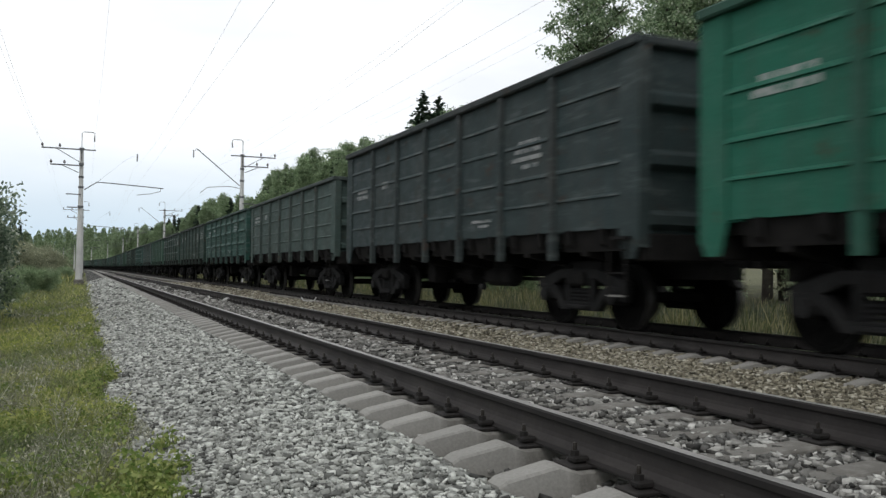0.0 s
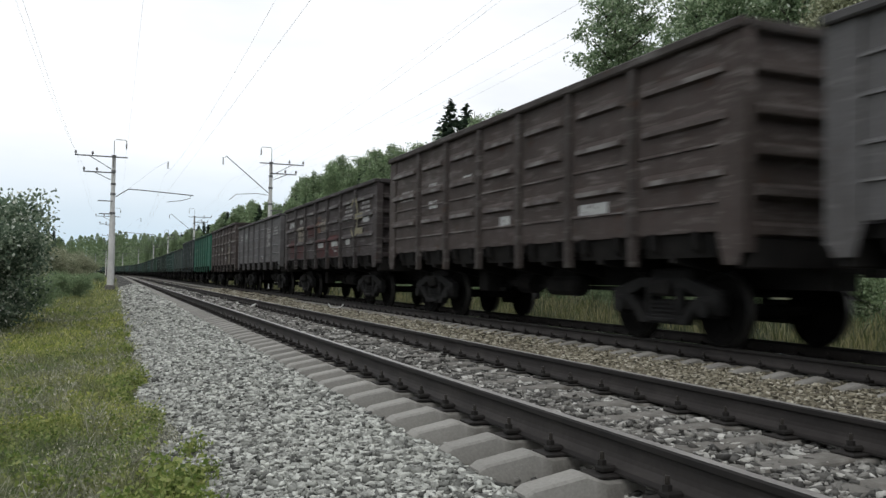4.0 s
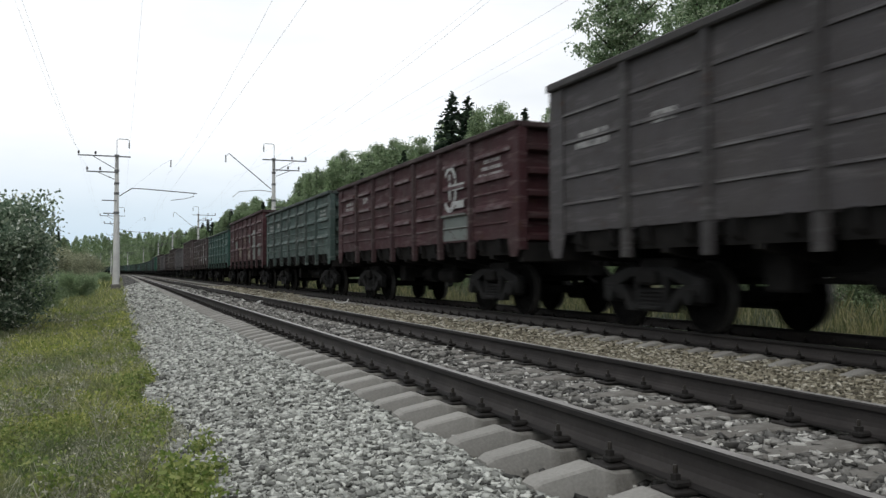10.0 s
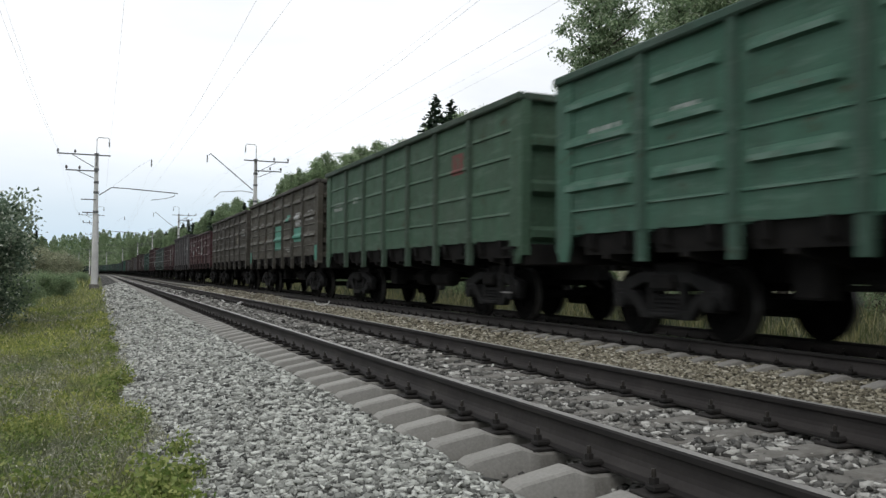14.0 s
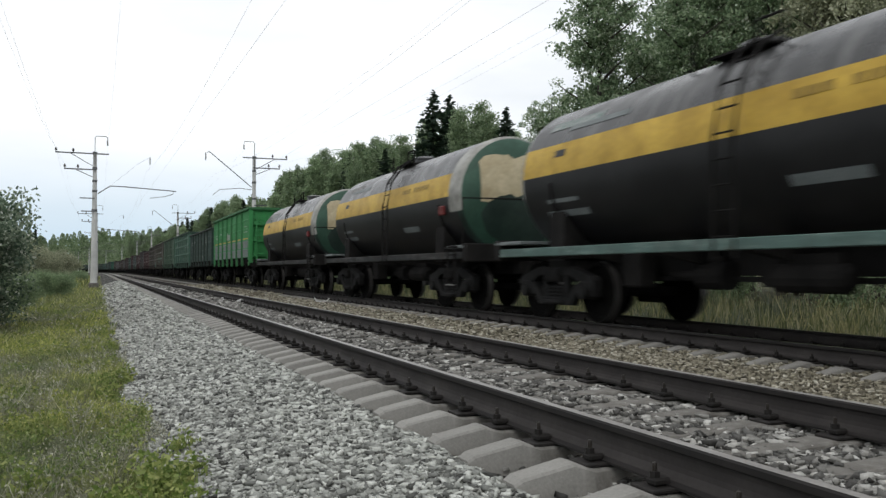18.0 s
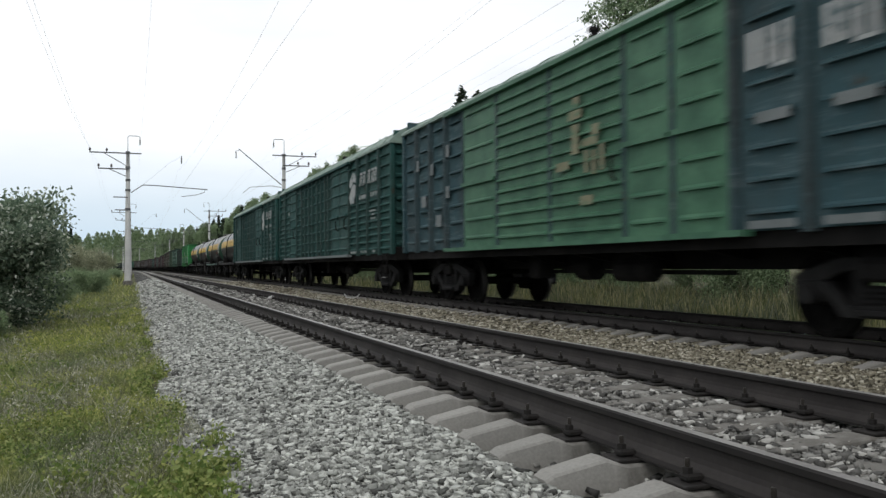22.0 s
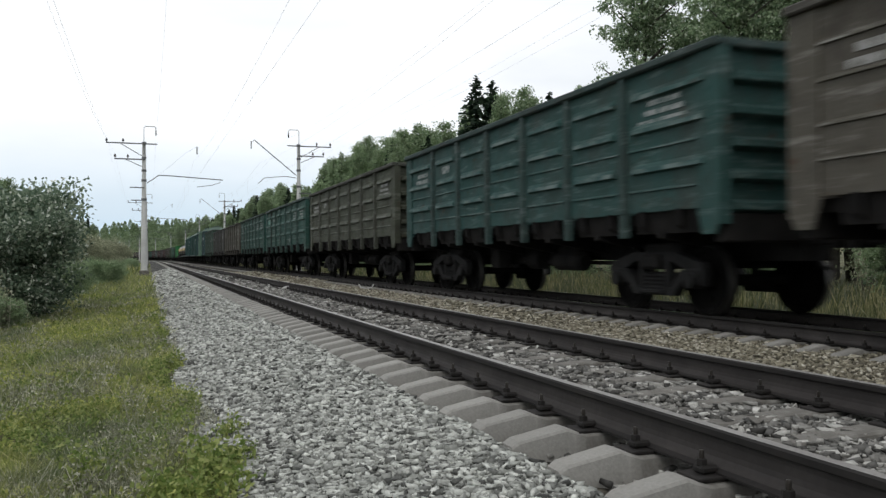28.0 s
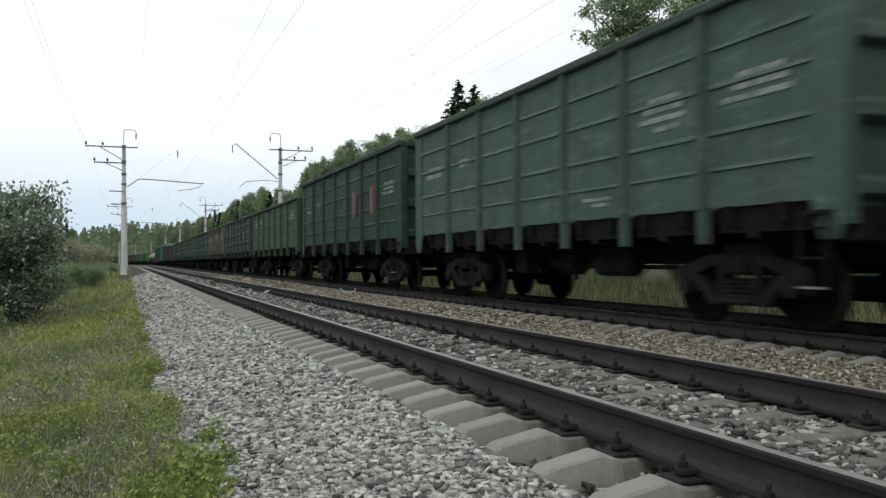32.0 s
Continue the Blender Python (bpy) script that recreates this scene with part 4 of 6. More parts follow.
    g.lathe([(0, 0.30), (0.14, 0.30), (0.15, 0.33), (0.19, 0.33), (0.23, 0.2), (0.24, 0.0)], (0, 0.3, ZC + R - 0.05), "z", 20)
    part("hatch_dome", g, M_TGREY, w)
    g = Geo()
    for x in (-0.62, -0.45):
        g.box(x - 0.10, x + 0.08, -0.45, 0.6, ZC + R - 0.10, ZC + R - 0.07)
    for y in (-0.7, -0.28, 0.9):
        g.tube([(-0.70, y, ZC + 0.98), (-0.70, y, ZC + R + 0.20)], 0.022, 6)
    g.tube([(-0.70, -0.7, ZC + R + 0.20), (-0.70, -0.28, ZC + R + 0.20)], 0.018, 6)
    part("walkway", g, M_UNDER, w, "dark steel walkway with short posts")
    g = Geo()
    for y in (-0.62, -0.28):
        pts = [(-1.40, y, 0.95), (-1.40, y, 2.4), (-1.28, y, 3.0), (-0.98, y, 3.42), (-0.70, y, 3.62)]
        g.tube(pts, 0.024, 6)
    for x, z in ((-1.40, 1.2), (-1.40, 1.5), (-1.40, 1.8), (-1.40, 2.1), (-1.40, 2.4), (-1.34, 2.7), (-1.28, 3.0), (-1.08, 3.28), (-0.84, 3.52)):
        g.tube([(x, -0.62, z), (x, -0.28, z)], 0.014, 6)
    part("ladder", g, M_UNDER, w, "black side ladder")
    for y in (-3.6, 3.6):
        g = Geo()
        g.prism([(-1.22, 1.00), (1.22, 1.00), (1.20, 1.75), (0.8, 1.30), (0.0, 1.06), (-0.8, 1.30), (-1.20, 1.75)], y - 0.22, y + 0.22)
        part("saddle", g, M_UNDER, w)
        for dy in ((-0.1,) if y < 0 else (0.1,)):
            g = Geo()
            for k in range(15):
                a0, a1 = radians(186 + 30 * k / 15), radians(186 + 30 * (k + 1) / 15)
                rr = R + 0.004
                g.faces([(q * math.cos(a), y + dy + d, ZC + q * math.sin(a)) for q in (rr, rr + 0.012) for a in (a0, a1) for d in (-0.035, 0.035)], [(4, 5, 7, 6), (0, 4, 6, 2), (1, 3, 7, 5)])
            part("hold_down_strap", g, M_UNDER, w)
    add_underframe(w, 5.46)
    for s in (-1, 1):
        part("side_beam", Geo().box(s * 1.36 - 0.05, s * 1.36 + 0.05, -5.30, 5.30, 1.04, 1.18, 0, 0.01), M_PAINT, w)
    add_brake_gear(w)
    for y in (-4.95, 4.95):
        g = Geo().box(-1.42, 1.42, y - 0.5, y + 0.5, 1.25, 1.31, 0, 0.01)
        part("end_platform", g, M_SLATE, w, "grey-green end platform")
    part("step_ladder", ladder_geo(-4.9, -1.50), [M_UNDER, M_STEP], w)
    for s in (-1, 1):
        g = Geo().box(-1.32, -1.24, -4.02, -3.78, 1.98, 2.18, 0, 0.02) if s < 0 else Geo().tube([(-1.38, -5.2, 1.3), (-1.38, -5.2, 2.25), (-0.5, -5.3, 2.25), (0.5, -5.3, 2.25), (1.38, -5.2, 2.25), (1.38, -5.2, 1.3)], 0.02, 6)
        part("red_plate" if s < 0 else "end_rail", g, M_RED if s < 0 else M_UNDER, w)
    for a0, a1, y0, y1, m in ((207, 212, 2.8, 4.0, M_SLATE), (198, 201, 3.0, 3.9, M_SLATE), (143, 148, 1.8, 3.4, M_SLATE), *[(163, 168, -3.0 + 0.19 * q, -2.87 + 0.19 * q, M_DULLGOLD) for q in range(9) if q != 5], (163, 168, 3.3, 3.6, M_TBLACK), (136, 144, 2.6, 4.1, M_STENCIL), (204, 210, -2.2, -1.2, M_SLATE)):
        g = Geo()
        v = [(q * math.cos(radians(a)), y, ZC + q * math.sin(radians(a))) for q in (R + 0.002, R + 0.006) for a in (a0, a1) for y in (y0, y1)]
        g.faces(v, [(4, 5, 7, 6), (0, 2, 6, 4), (1, 5, 7, 3), (0, 4, 5, 1), (2, 3, 7, 6)])
        part("stencil", g, m, w, "unreadable painted lettering")
    for y, r in ((1, 0), (-1, 180)):
        part("coupler", COUPLER, None, w, at=pose(0, 0, 0, 0, 0, r) @ pose(0, 5.95, 0))
    for y in (-3.9, 3.9):
        add_bogie(w, y)
    return w


# ---------------------------------------------------------------- covered wagons
def bay_sheet(y0, y1, z0, z1, levels, x=-1.50, deep=0.068, edge=0.06):
    """One bay of a ribbed wall, of one piece; outer face towards -x."""
    rows, hit = [z0], [0]
    for z in levels:
        rows += [z - 0.042, z - 0.036, z - 0.006, z + 0.030]
        hit += [0, 1, 1, 0]
    rows, hit = rows + [z1], hit + [0]
    cols = [y0, y0 + edge, y0 + edge + 0.03, y1 - edge - 0.03, y1 - edge, y1]
    v, f = pressed_sheet(rows, cols, lambda i, j: x - (deep if hit[i] and 2 <= j <= 3 else 0.0))
    return Geo().faces(v, f)


def covered_wagon(length, stations, doors, door_mat, walkway):
    """stations: posts, as metres behind the leading end; doors: the bays, by number, that are door leaves."""
    w = new("covered_wagon")
    half = (length - 1.1) / 2
    z0, z1 = 1.18, 4.18
    dense = [1.34 + 0.20 * q for q in range(8)] + [3.02, 3.32, 3.62, 3.90]
    sparse = [1.40 + 0.36 * q for q in range(8)]
    louvre = [1.36 + 0.21 * q for q in range(13)]
    post = Geo().prism([(-1.501, -0.075), (-1.60, -0.045), (-1.60, 0.045), (-1.501, 0.075)], z0 - 0.04, z1, "z").mesh("post", M_PAINT)
    ys = [half - q for q in stations]
    ys[-1] = -half
    for s in (0, 180):
        turn = pose(0, 0, 0, 0, 0, s)
        for k, (a, b) in enumerate(zip(ys[1:], ys)):
            if k in doors:
                g = bay_sheet(a, b, z0 + 0.02, z1 - 0.14, louvre if doors[k] == 2 else sparse, -1.585, 0.060 if doors[k] == 2 else 0.045, 0.06 if doors[k] == 2 or not walkway else 0.17)
                door = part("door", g, door_mat, w, at=turn)
                if doors[k] != 2:
                    part("door_bar", Geo().box(-1.66, -1.60, a + 0.05, b - 0.05, 2.44, 2.51), door_mat, door)
                if walkway and k != 6:
                    continue
                h = Geo().tube([(-1.60, a + 0.2, 2.0), (-1.68, a + 0.2, 2.08), (-1.68, a + 0.2, 2.32), (-1.60, a + 0.2, 2.40)], 0.018, 6)
                part("handle", h, M_UNDER, door)
            else:
                part("side_panel", bay_sheet(a, b, z0, z1, dense if not walkway and b - a > 0.9 else sparse, edge=0.20 if walkway else 0.06), M_PAINT, w, at=turn)
        for q in ys[1:-1]:
            part("post", post, None, w, at=turn @ pose(0, q, 0))
        d0, d1 = min(ys[k + 1] for k in doors), max(ys[k] for k in doors)
        part("door_rail", Geo().box(-1.70, -1.56, d0 - 0.3, d1 + 0.9, z0 - 0.06, z0 + 0.015), M_SLATE if not walkway else door_mat, w, "worn bottom door rail", at=turn)
        part("door_rail", Geo().box(-1.68, -1.58, d0 - 0.3, d1 + 0.9, z1 - 0.13, z1 - 0.06), door_mat, w, at=turn)
        rows, hit = [z0], [0]
        for q in range(9):
            z = z0 + 0.22 + 0.31 * q
            rows += [z - 0.07, z - 0.025, z + 0.025, z + 0.07]
            hit += [0, 1, 1, 0]
        rows, hit = rows + [z1 + 0.3], hit + [0]
        v, f = pressed_sheet(rows, [-1.47, -1.42, -1.38, 1.38, 1.42, 1.47], lambda i, j: 0.07 if hit[i] and 2 <= j <= 3 else 0.0)
        part("end_wall", Geo().faces([(y, half - 0.05 + x, z) for x, y, z in v], f), M_PAINT, w, at=turn)
        for x in (-1, 1):
            part("corner_post", Geo().box(x * 1.52 - 0.06, x * 1.52 + 0.06, half - 0.08, half + 0.05, z0 - 0.04, z1, 0, 0.015), M_PAINT, w, at=turn)
    arc = [(1.60 * math.sin(radians(a)) / math.sin(radians(64)), 4.18 + (0.44 if walkway else 0.62) * (math.cos(radians(a)) - math.cos(radians(64))) / (1 - math.cos(radians(64)))) for a in range(-64, 65, 8)]
    g = Geo().prism(arc + [(1.60, 4.12), (-1.60, 4.12)], -half - 0.08, half + 0.08)
    y = -half + 0.6
    while y < half:
        g.prism([(x * 1.004, z + 0.018) for x, z in arc] + [(x, z) for x, z in arc[::-1]], y - 0.03, y + 0.03)
        y += 1.3
    part("roof", g, M_ROOF, w, "pale green curved sheet roof")
    part("roof_vent", Geo().lathe([(0, 0.07), (0.24, 0.07), (0.25, 0.12), (0.32, 0.10), (0.34, 0)], (-0.5, 0.4, 4.64), "z", 10), M_UNDER, w)
    if walkway:
        g = Geo().box(-0.28, 0.28, -half - 0.15, half + 0.15, 4.72, 4.76)
        y = -half
        while y < half:
            g.box(-0.24, 0.24, y, y + 0.05, 4.56, 4.72)
            y += 1.5
        part("roof_walkway", g, M_ROOF, w)
    add_underframe(w, half)
    for s in (-1, 1):
        part("side_sill", Geo().box(s * 1.40 - 0.05, s * 1.40 + 0.05, -half, half, 0.99, 1.18), M_UNDER, w)
    add_brake_gear(w)
    part("ladder", ladder_geo(-half + 0.35, -1.64, 0.50, 1.15), [M_UNDER, M_STEP], w)
    for r in (0, 180):
        part("coupler", COUPLER, None, w, at=pose(0, 0, 0, 0, 0, r) @ pose(0, half + 0.50, 0))
    for y in (-(half - 2.0), half - 2.0):
        add_bogie(w, y)
    return w


# ---------------------------------------------------------------- the train
BRIGHT, DARKG, MIDG, GREYG, TEALG = (0.015, 0.130, 0.075), (0.020, 0.052, 0.036), (0.035, 0.095, 0.058), (0.060, 0.092, 0.075), (0.022, 0.082, 0.060)
SLATE, BROWN, REDBR, DRED, OLIVE, GBROWN = (0.028, 0.046, 0.043), (0.066, 0.048, 0.040), (0.072, 0.044, 0.040), (0.058, 0.016, 0.019), (0.082, 0.072, 0.050), (0.125, 0.116, 0.108)
CONSIST = {  # number in the train: kind, paint, words for the paint
    -1: ("lined", GREYG, "pale green"), 0: ("lined", SLATE, "dark slate-green"), 1: ("lined", BRIGHT, "bright emerald green"), 2: ("ribbed", BROWN, "dull brown"), 3: ("lined", GBROWN, "grey-brown"), 4: ("ribbed", (0.052, 0.040, 0.037), "patchy red-brown"), 5: ("ribbed", BROWN, "dark brown"),
    6: ("lined", GBROWN, "grey-brown"), 7: ("lined", REDBR, "faded red-brown"), 8: ("ribbed", (0.055, 0.034, 0.031), "patchy red-brown"), 9: ("ribbed", TEALG, "teal green"), 10: ("ribbed", DRED, "dark red"), 11: ("ribbed", GREYG, "grey-green"), 12: ("ribbed", DRED, "dark red"),
    13: ("lined", (0.076, 0.067, 0.064), "grey-brown"), 14: ("ribbed", DRED, "dark red"), 15: ("ribbed", (0.064, 0.055, 0.040), "muddy olive-brown"), 16: ("ribbed", OLIVE, "olive-brown"), 17: ("lined", (0.062, 0.118, 0.068), "grey-green"), 18: ("ribbed", (0.068, 0.158, 0.100), "sea-green"), 19: ("lined", DARKG, "dark green"), 20: ("lined", (0.055, 0.30, 0.085), "bright leaf-green"),
    28: ("lined", (0.032, 0.072, 0.045), "moss green"), 29: ("lined", (0.045, 0.042, 0.037), "dark grey-brown"), 30: ("lined", OLIVE, "dusty olive-brown"), 31: ("ribbed", TEALG, "dark teal"), 32: ("ribbed", TEALG, "dark teal"), 33: ("ribbed", (0.066, 0.072, 0.045), "olive-green"), 34: ("ribbed", (0.022, 0.070, 0.058), "dark teal"), 35: ("lined", (0.108, 0.094, 0.068), "rusty olive-brown"),
    36: ("ribbed", (0.034, 0.050, 0.048), "slate-grey"), 37: ("lined", (0.044, 0.098, 0.052), "grass green"), 38: ("lined", (0.021, 0.064, 0.042), "dark green"), 39: ("lined", (0.078, 0.132, 0.094), "grey-green"), 40: ("lined", MIDG, "green"), 41: ("ribbed", BROWN, "brown"),
}
for _i in range(-28, -1):
    CONSIST[_i] = [("lined", MIDG, "green"), ("ribbed", DARKG, "dark green"), ("lined", DARKG, "dark green"), ("ribbed", TEALG, "teal green"), ("lined", GREYG, "grey-green")][_i % 5]
WORN = {2: 0.75, 4: 0.75, 5: 0.7, 8: 0.7, 10: 0.45, 12: 0.5, 14: 0.65, 11: 0.75, 1: 0.12, 20: 0.05, 18: 0.3, 17: 0.25, 35: 0.9, 30: 0.6, 37: 0.2, 38: 0.25, 39: 0.35}
LENGTHS = {21: 12.16, 22: 12.16, 23: 12.16, 24: 12.16, 25: 18.75, 26: 18.75, 27: 16.97}


LONG_POSTS = [0, 1.5, 2.8, 4.2, 5.3, 6.0, 6.8, 7.5, 8.35, 9.0, 9.7, 10.2, 10.8, 11.95, 13.1, 14.15, 15.3, 16.5, 17.65]
SHORT_POSTS = [0, 1.0, 2.0, 3.0, 4.1, 5.8, 7.9, 10.1, 11.2, 12.3, 13.4, 14.6, 15.87]


def lead(i):
    """Distance of wagon i's leading end plate ahead of that of wagon 0."""
    if i >= 0:
        return -sum(LENGTHS.get(k, 13.92) for k in range(i))
    return sum(LENGTHS.get(k, 13.92) for k in range(i, 0))


def train_s(t):
    """How far along the line the leading end plate of wagon 0 is."""
    x = t / 16 - 1
    return 295.915 + 274.440 * x - 2.381 * x ** 2 - 1.436 * x ** 3 + 0.515 * x ** 4 - 0.685 * x ** 5 + 0.343 * x ** 6 + 0.656 * x ** 7


TALL = {0: 0.44, 1: 0.38, 2: 0.40, 5: 0.35, 7: 0.45, 8: 0.10, 9: 0.06, 10: 0.39, 11: 0.05, 13: 0.36, 15: 0.36, 16: 0.42, 17: 0.42, 18: 0.37, 20: 0.30, 28: 0.38, 38: 0.41, 39: 0.42}  # how much higher the walls stand
WAGONS = []  # (wagon, number, half length of its body)


RINGS = {3: (-3.3, 0.40, M_RING), 4: (-4.2, 0.52, M_RINGCREAM), 7: (-3.46, 0.44, M_RING), 8: (-3.24, 0.42, M_RING), 12: (-3.22, 0.44, M_MARK), 13: (-3.6, 0.44, M_MARK), 14: (-1.7, 0.52, M_RING)}
PATCHES = {  # repainted patches: from y to y, from z to z, paint
    2: ((-4.0, -2.9, 1.5, 2.5, M_TANPATCH), (-0.9, -0.2, 1.6, 2.3, M_TANPATCH), (0.8, 1.3, 1.55, 2.2, M_TANPATCH)),
    3: ((2.7, 4.1, 2.66, 2.98, M_REPAINT),),
    4: ((4.35, 5.4, 1.5, 2.2, M_FRESHRED), (2.75, 4.0, 2.1, 2.65, M_TANPATCH), (2.65, 4.1, 1.46, 1.95, M_FRESHRED), (1.0, 2.2, 2.2, 2.62, M_FRESHRED), (0.2, 0.75, 2.3, 2.85, M_ORANGE), (-0.75, 0.15, 2.35, 2.75, M_TANPATCH), (-0.7, 0.75, 1.46, 2.05, M_FRESHRED), (-2.4, -1.0, 1.46, 2.15, M_FRESHRED)),
    14: ((4.5, 5.7, 1.6, 2.55, M_FRESHRED), (0.95, 2.3, 1.85, 2.62, M_FRESHRED), (-0.7, 0.72, 1.46, 2.78, M_FRESHRED), (-2.4, -1.0, 1.5, 2.0, M_FRESHRED), (2.75, 4.1, 2.16, 2.40, M_MARK), (-0.55, 0.5, 2.56, 2.70, M_MARK), (-0.5, 0.5, 2.08, 2.22, M_MARK)),
    8: ((-4.1, -2.7, 1.5, 2.1, M_REPAINT), (0.9, 2.3, 1.9, 2.4, M_TANPATCH)),
    10: ((-4.12, -2.95, 1.46, 3.0, M_REPAINT), (-5.5, -4.7, 1.62, 2.25, M_REPAINT), (-2.4, -1.6, 2.36, 2.80, M_REPAINT), (-2.0, -1.2, 1.5, 2.1, M_TANPATCH), (-0.7, 0.4, 2.42, 2.75, M_TANPATCH), (0.95, 2.3, 1.6, 2.2, M_TANPATCH), (2.8, 4.0, 2.2, 2.6, M_REPAINT)),
    12: ((-4.1, -2.7, 1.46, 2.0, M_REPAINT),),
    15: ((-3.9, -3.2, 2.3, 2.8, M_TANPATCH),),
    36: ((-4.15, -3.2, 2.2, 2.6, M_REPAINT),),
}


def build_train():
    models = {k: gondola(k) for k in ("lined", "ribbed")}
    spare = dict(models)
    tank = None
    for i in range(-28, 42):
        if i in CONSIST:
            kind, rgb, words = CONSIST[i]
            if spare.get(kind):
                w = spare.pop(kind)
            else:
                w = copy_thing(models[kind], Matrix.Identity(4))
                for c in list(w.children):
                    if c.name.split(".")[0] in ("stencil", "emblem", "paint_patch", "band"):
                        bpy.data.objects.remove(c)
            shade = 0.80 + 0.12 * random.random()
            tint(w, [c * shade for c in rgb], WORN.get(i, 0.62 if kind == "ribbed" else 0.35))
            tagged(w, words + " weathered steel open gondola wagon on the rails", "freight wagon", "wagons of the freight train")
            half = HALF
            if i in TALL:
                raise_body(w, TALL[i])
            WAGONS.append((w, i, half))
        elif i <= 24:
            if tank is None:
                tank = w = tank_wagon()
            else:
                w = copy_thing(tank, Matrix.Identity(4))
            tint(w, (0.10, 0.16, 0.13) if i == 23 else (0.018, 0.019, 0.018), 0.6)
            tagged(w, "black and grey oil tank wagon with a yellow stripe", "tank wagon", "wagons of the freight train")
            WAGONS.append((w, i, 5.60))
        else:
            w = covered_wagon(LENGTHS[i], *((LONG_POSTS, {2: 1, 12: 1, 13: 1}, M_PAINT, False) if i < 27 else (SHORT_POSTS, {4: 1, 5: 2, 6: 2, 7: 1, 8: 1}, M_DOORG, True)))
            tint(w, (0.015, 0.074, 0.060) if i < 27 else (0.034, 0.080, 0.085), 0.10 if i < 27 else 0.5)
            tagged(w, "dark green ribbed steel covered wagon with a pale roof" if i < 27 else "blue-grey covered wagon with a bright green sliding door", "freight wagon", "wagons of the freight train")
            WAGONS.append((w, i, (LENGTHS[i] - 1.1) / 2))
    # markings, after all copies are made
    for w, i, half in WAGONS:
        if i not in CONSIST or i < -4:
            continue
        kind = CONSIST[i][0]
        r = random.Random(i)
        bars(w, 3.0, 4.0, 2.92, 1, M_MARK, 0.16)
        bars(w, 4.7, 5.6, 2.95 - 0.1 * r.random(), 2, M_MARK, 0.09)
        if r.random() < 0.7:
            bars(w, -5.7, -4.6, 2.95, 3, M_MARK)
        if r.random() < 0.6:
            bars(w, -3.9, -2.9, 2.95, 4, M_MARK)
            bars(w, -2.2, -1.4, 1.74, 2, M_MARK, 0.05, 0.04)
        if i in RINGS:
            y, r0, m = RINGS[i]
            ring_logo(w, y, 2.55 + 0.4 * TALL.get(i, 0.0), r0 * 1.15, m, -1.557 if kind == "ribbed" else -1.530, "faded cream ring emblem" if m is M_RINGCREAM else "faded white ring emblem")
        up = TALL.get(i, 0.0)
        for y0, y1, z0, z1, m in PATCHES.get(i, ()):
            repaint(w, kind, y0, y1, z0, z1, m, "old repainted patch", up)
        if i in (2, 4, 5, 8, 14):
            for q in range(7):
                y = -5.1 + 1.7 * q
                if r.random() < 0.75:
                    a = y - 0.5 + 0.3 * r.random()
                    z = r.choice((1.78, 2.36, 2.72))
                    stencil(w, a, a + 0.35 + 0.5 * r.random(), z, z + 0.17, M_MARK, "paint_patch", label="pale repainted patch")
        if i == 16:
            for y0, y1, a, b in ((-0.75, 0.70, 1.72, 2.66), (-4.1, -2.75, 1.94, 2.44), (-2.1, -1.5, 2.74, 2.98)):
                repaint(w, kind, y0, y1, a, b, M_TEAL, "fresh teal paint patch", up)
            repaint(w, kind, -3.7, -3.0, 2.52, 2.98, M_MARK, "white paint patch", up)
            for y0, y1 in ((-6.30, -6.0), (6.0, 6.30)):
                stencil(w, y0, y1, 1.25, 1.75, M_TEAL, "paint_patch", -1.532, "fresh teal paint patch")
        if i == 20:
            for q in range(7):
                a, b = -5.1 + 1.7 * q - (1.0 if q == 0 else 0.75), -5.1 + 1.7 * q + (1.0 if q == 6 else 0.75)
                repaint(w, kind, a, b, 1.44, 2.30, M_SLATE, "slate-grey lower band", 0.0, "band")
                repaint(w, kind, a, b, 2.302, 2.36, M_YELLOW, "thin yellow line", 0.0, "band")
            for y, h in ((1.1, 0.5), (0.72, 0.42), (0.32, 0.3), (-0.1, 0.3)):
                stencil(w, y - 0.13, y + 0.13, 2.42, 2.42 + h, M_MARK, "painted_letter", -1.530)
        if i in (1, 20):
            for y in (-6.49, 6.49):
                g = Geo()
                for x in (-1.20, -0.72):
                    g.box(x - 0.03, x + 0.03, y - 0.03, y + 0.03, 1.2, 3.4)
                for q in range(8):
                    g.box(-1.20, -0.72, y - 0.02, y + 0.02, 1.35 + 0.27 * q, 1.39 + 0.27 * q)
                part("end_ladder", g, M_PAINT, w).color = w.color
        if i == 17:
            repaint(w, kind, -3.95, -3.35, 2.78, 3.20, M_PINK, "faded red square emblem", up, "emblem")
        if i == 38:
            for mid in (-1.75, -3.75):
                loop = [(mid + 0.27 * math.cos(radians(a)) * (1.0 if abs(math.sin(radians(a))) < 0.8 else 0.8), 2.55 + 0.46 * math.copysign(abs(math.sin(radians(a))) ** 0.6, math.sin(radians(a)))) for a in range(0, 360, 15)]
                red = part("emblem", Geo().prism(loop, -1.5335, -1.5295, "x"), M_PINK, w, "faded red upright oval emblem")
                red.color = w.color
                part("emblem_bar", Geo().box(-1.5365, -1.534, mid + 0.10, mid + 0.17, 2.16, 2.94), M_RING, red, "pale edge stroke").color = w.color
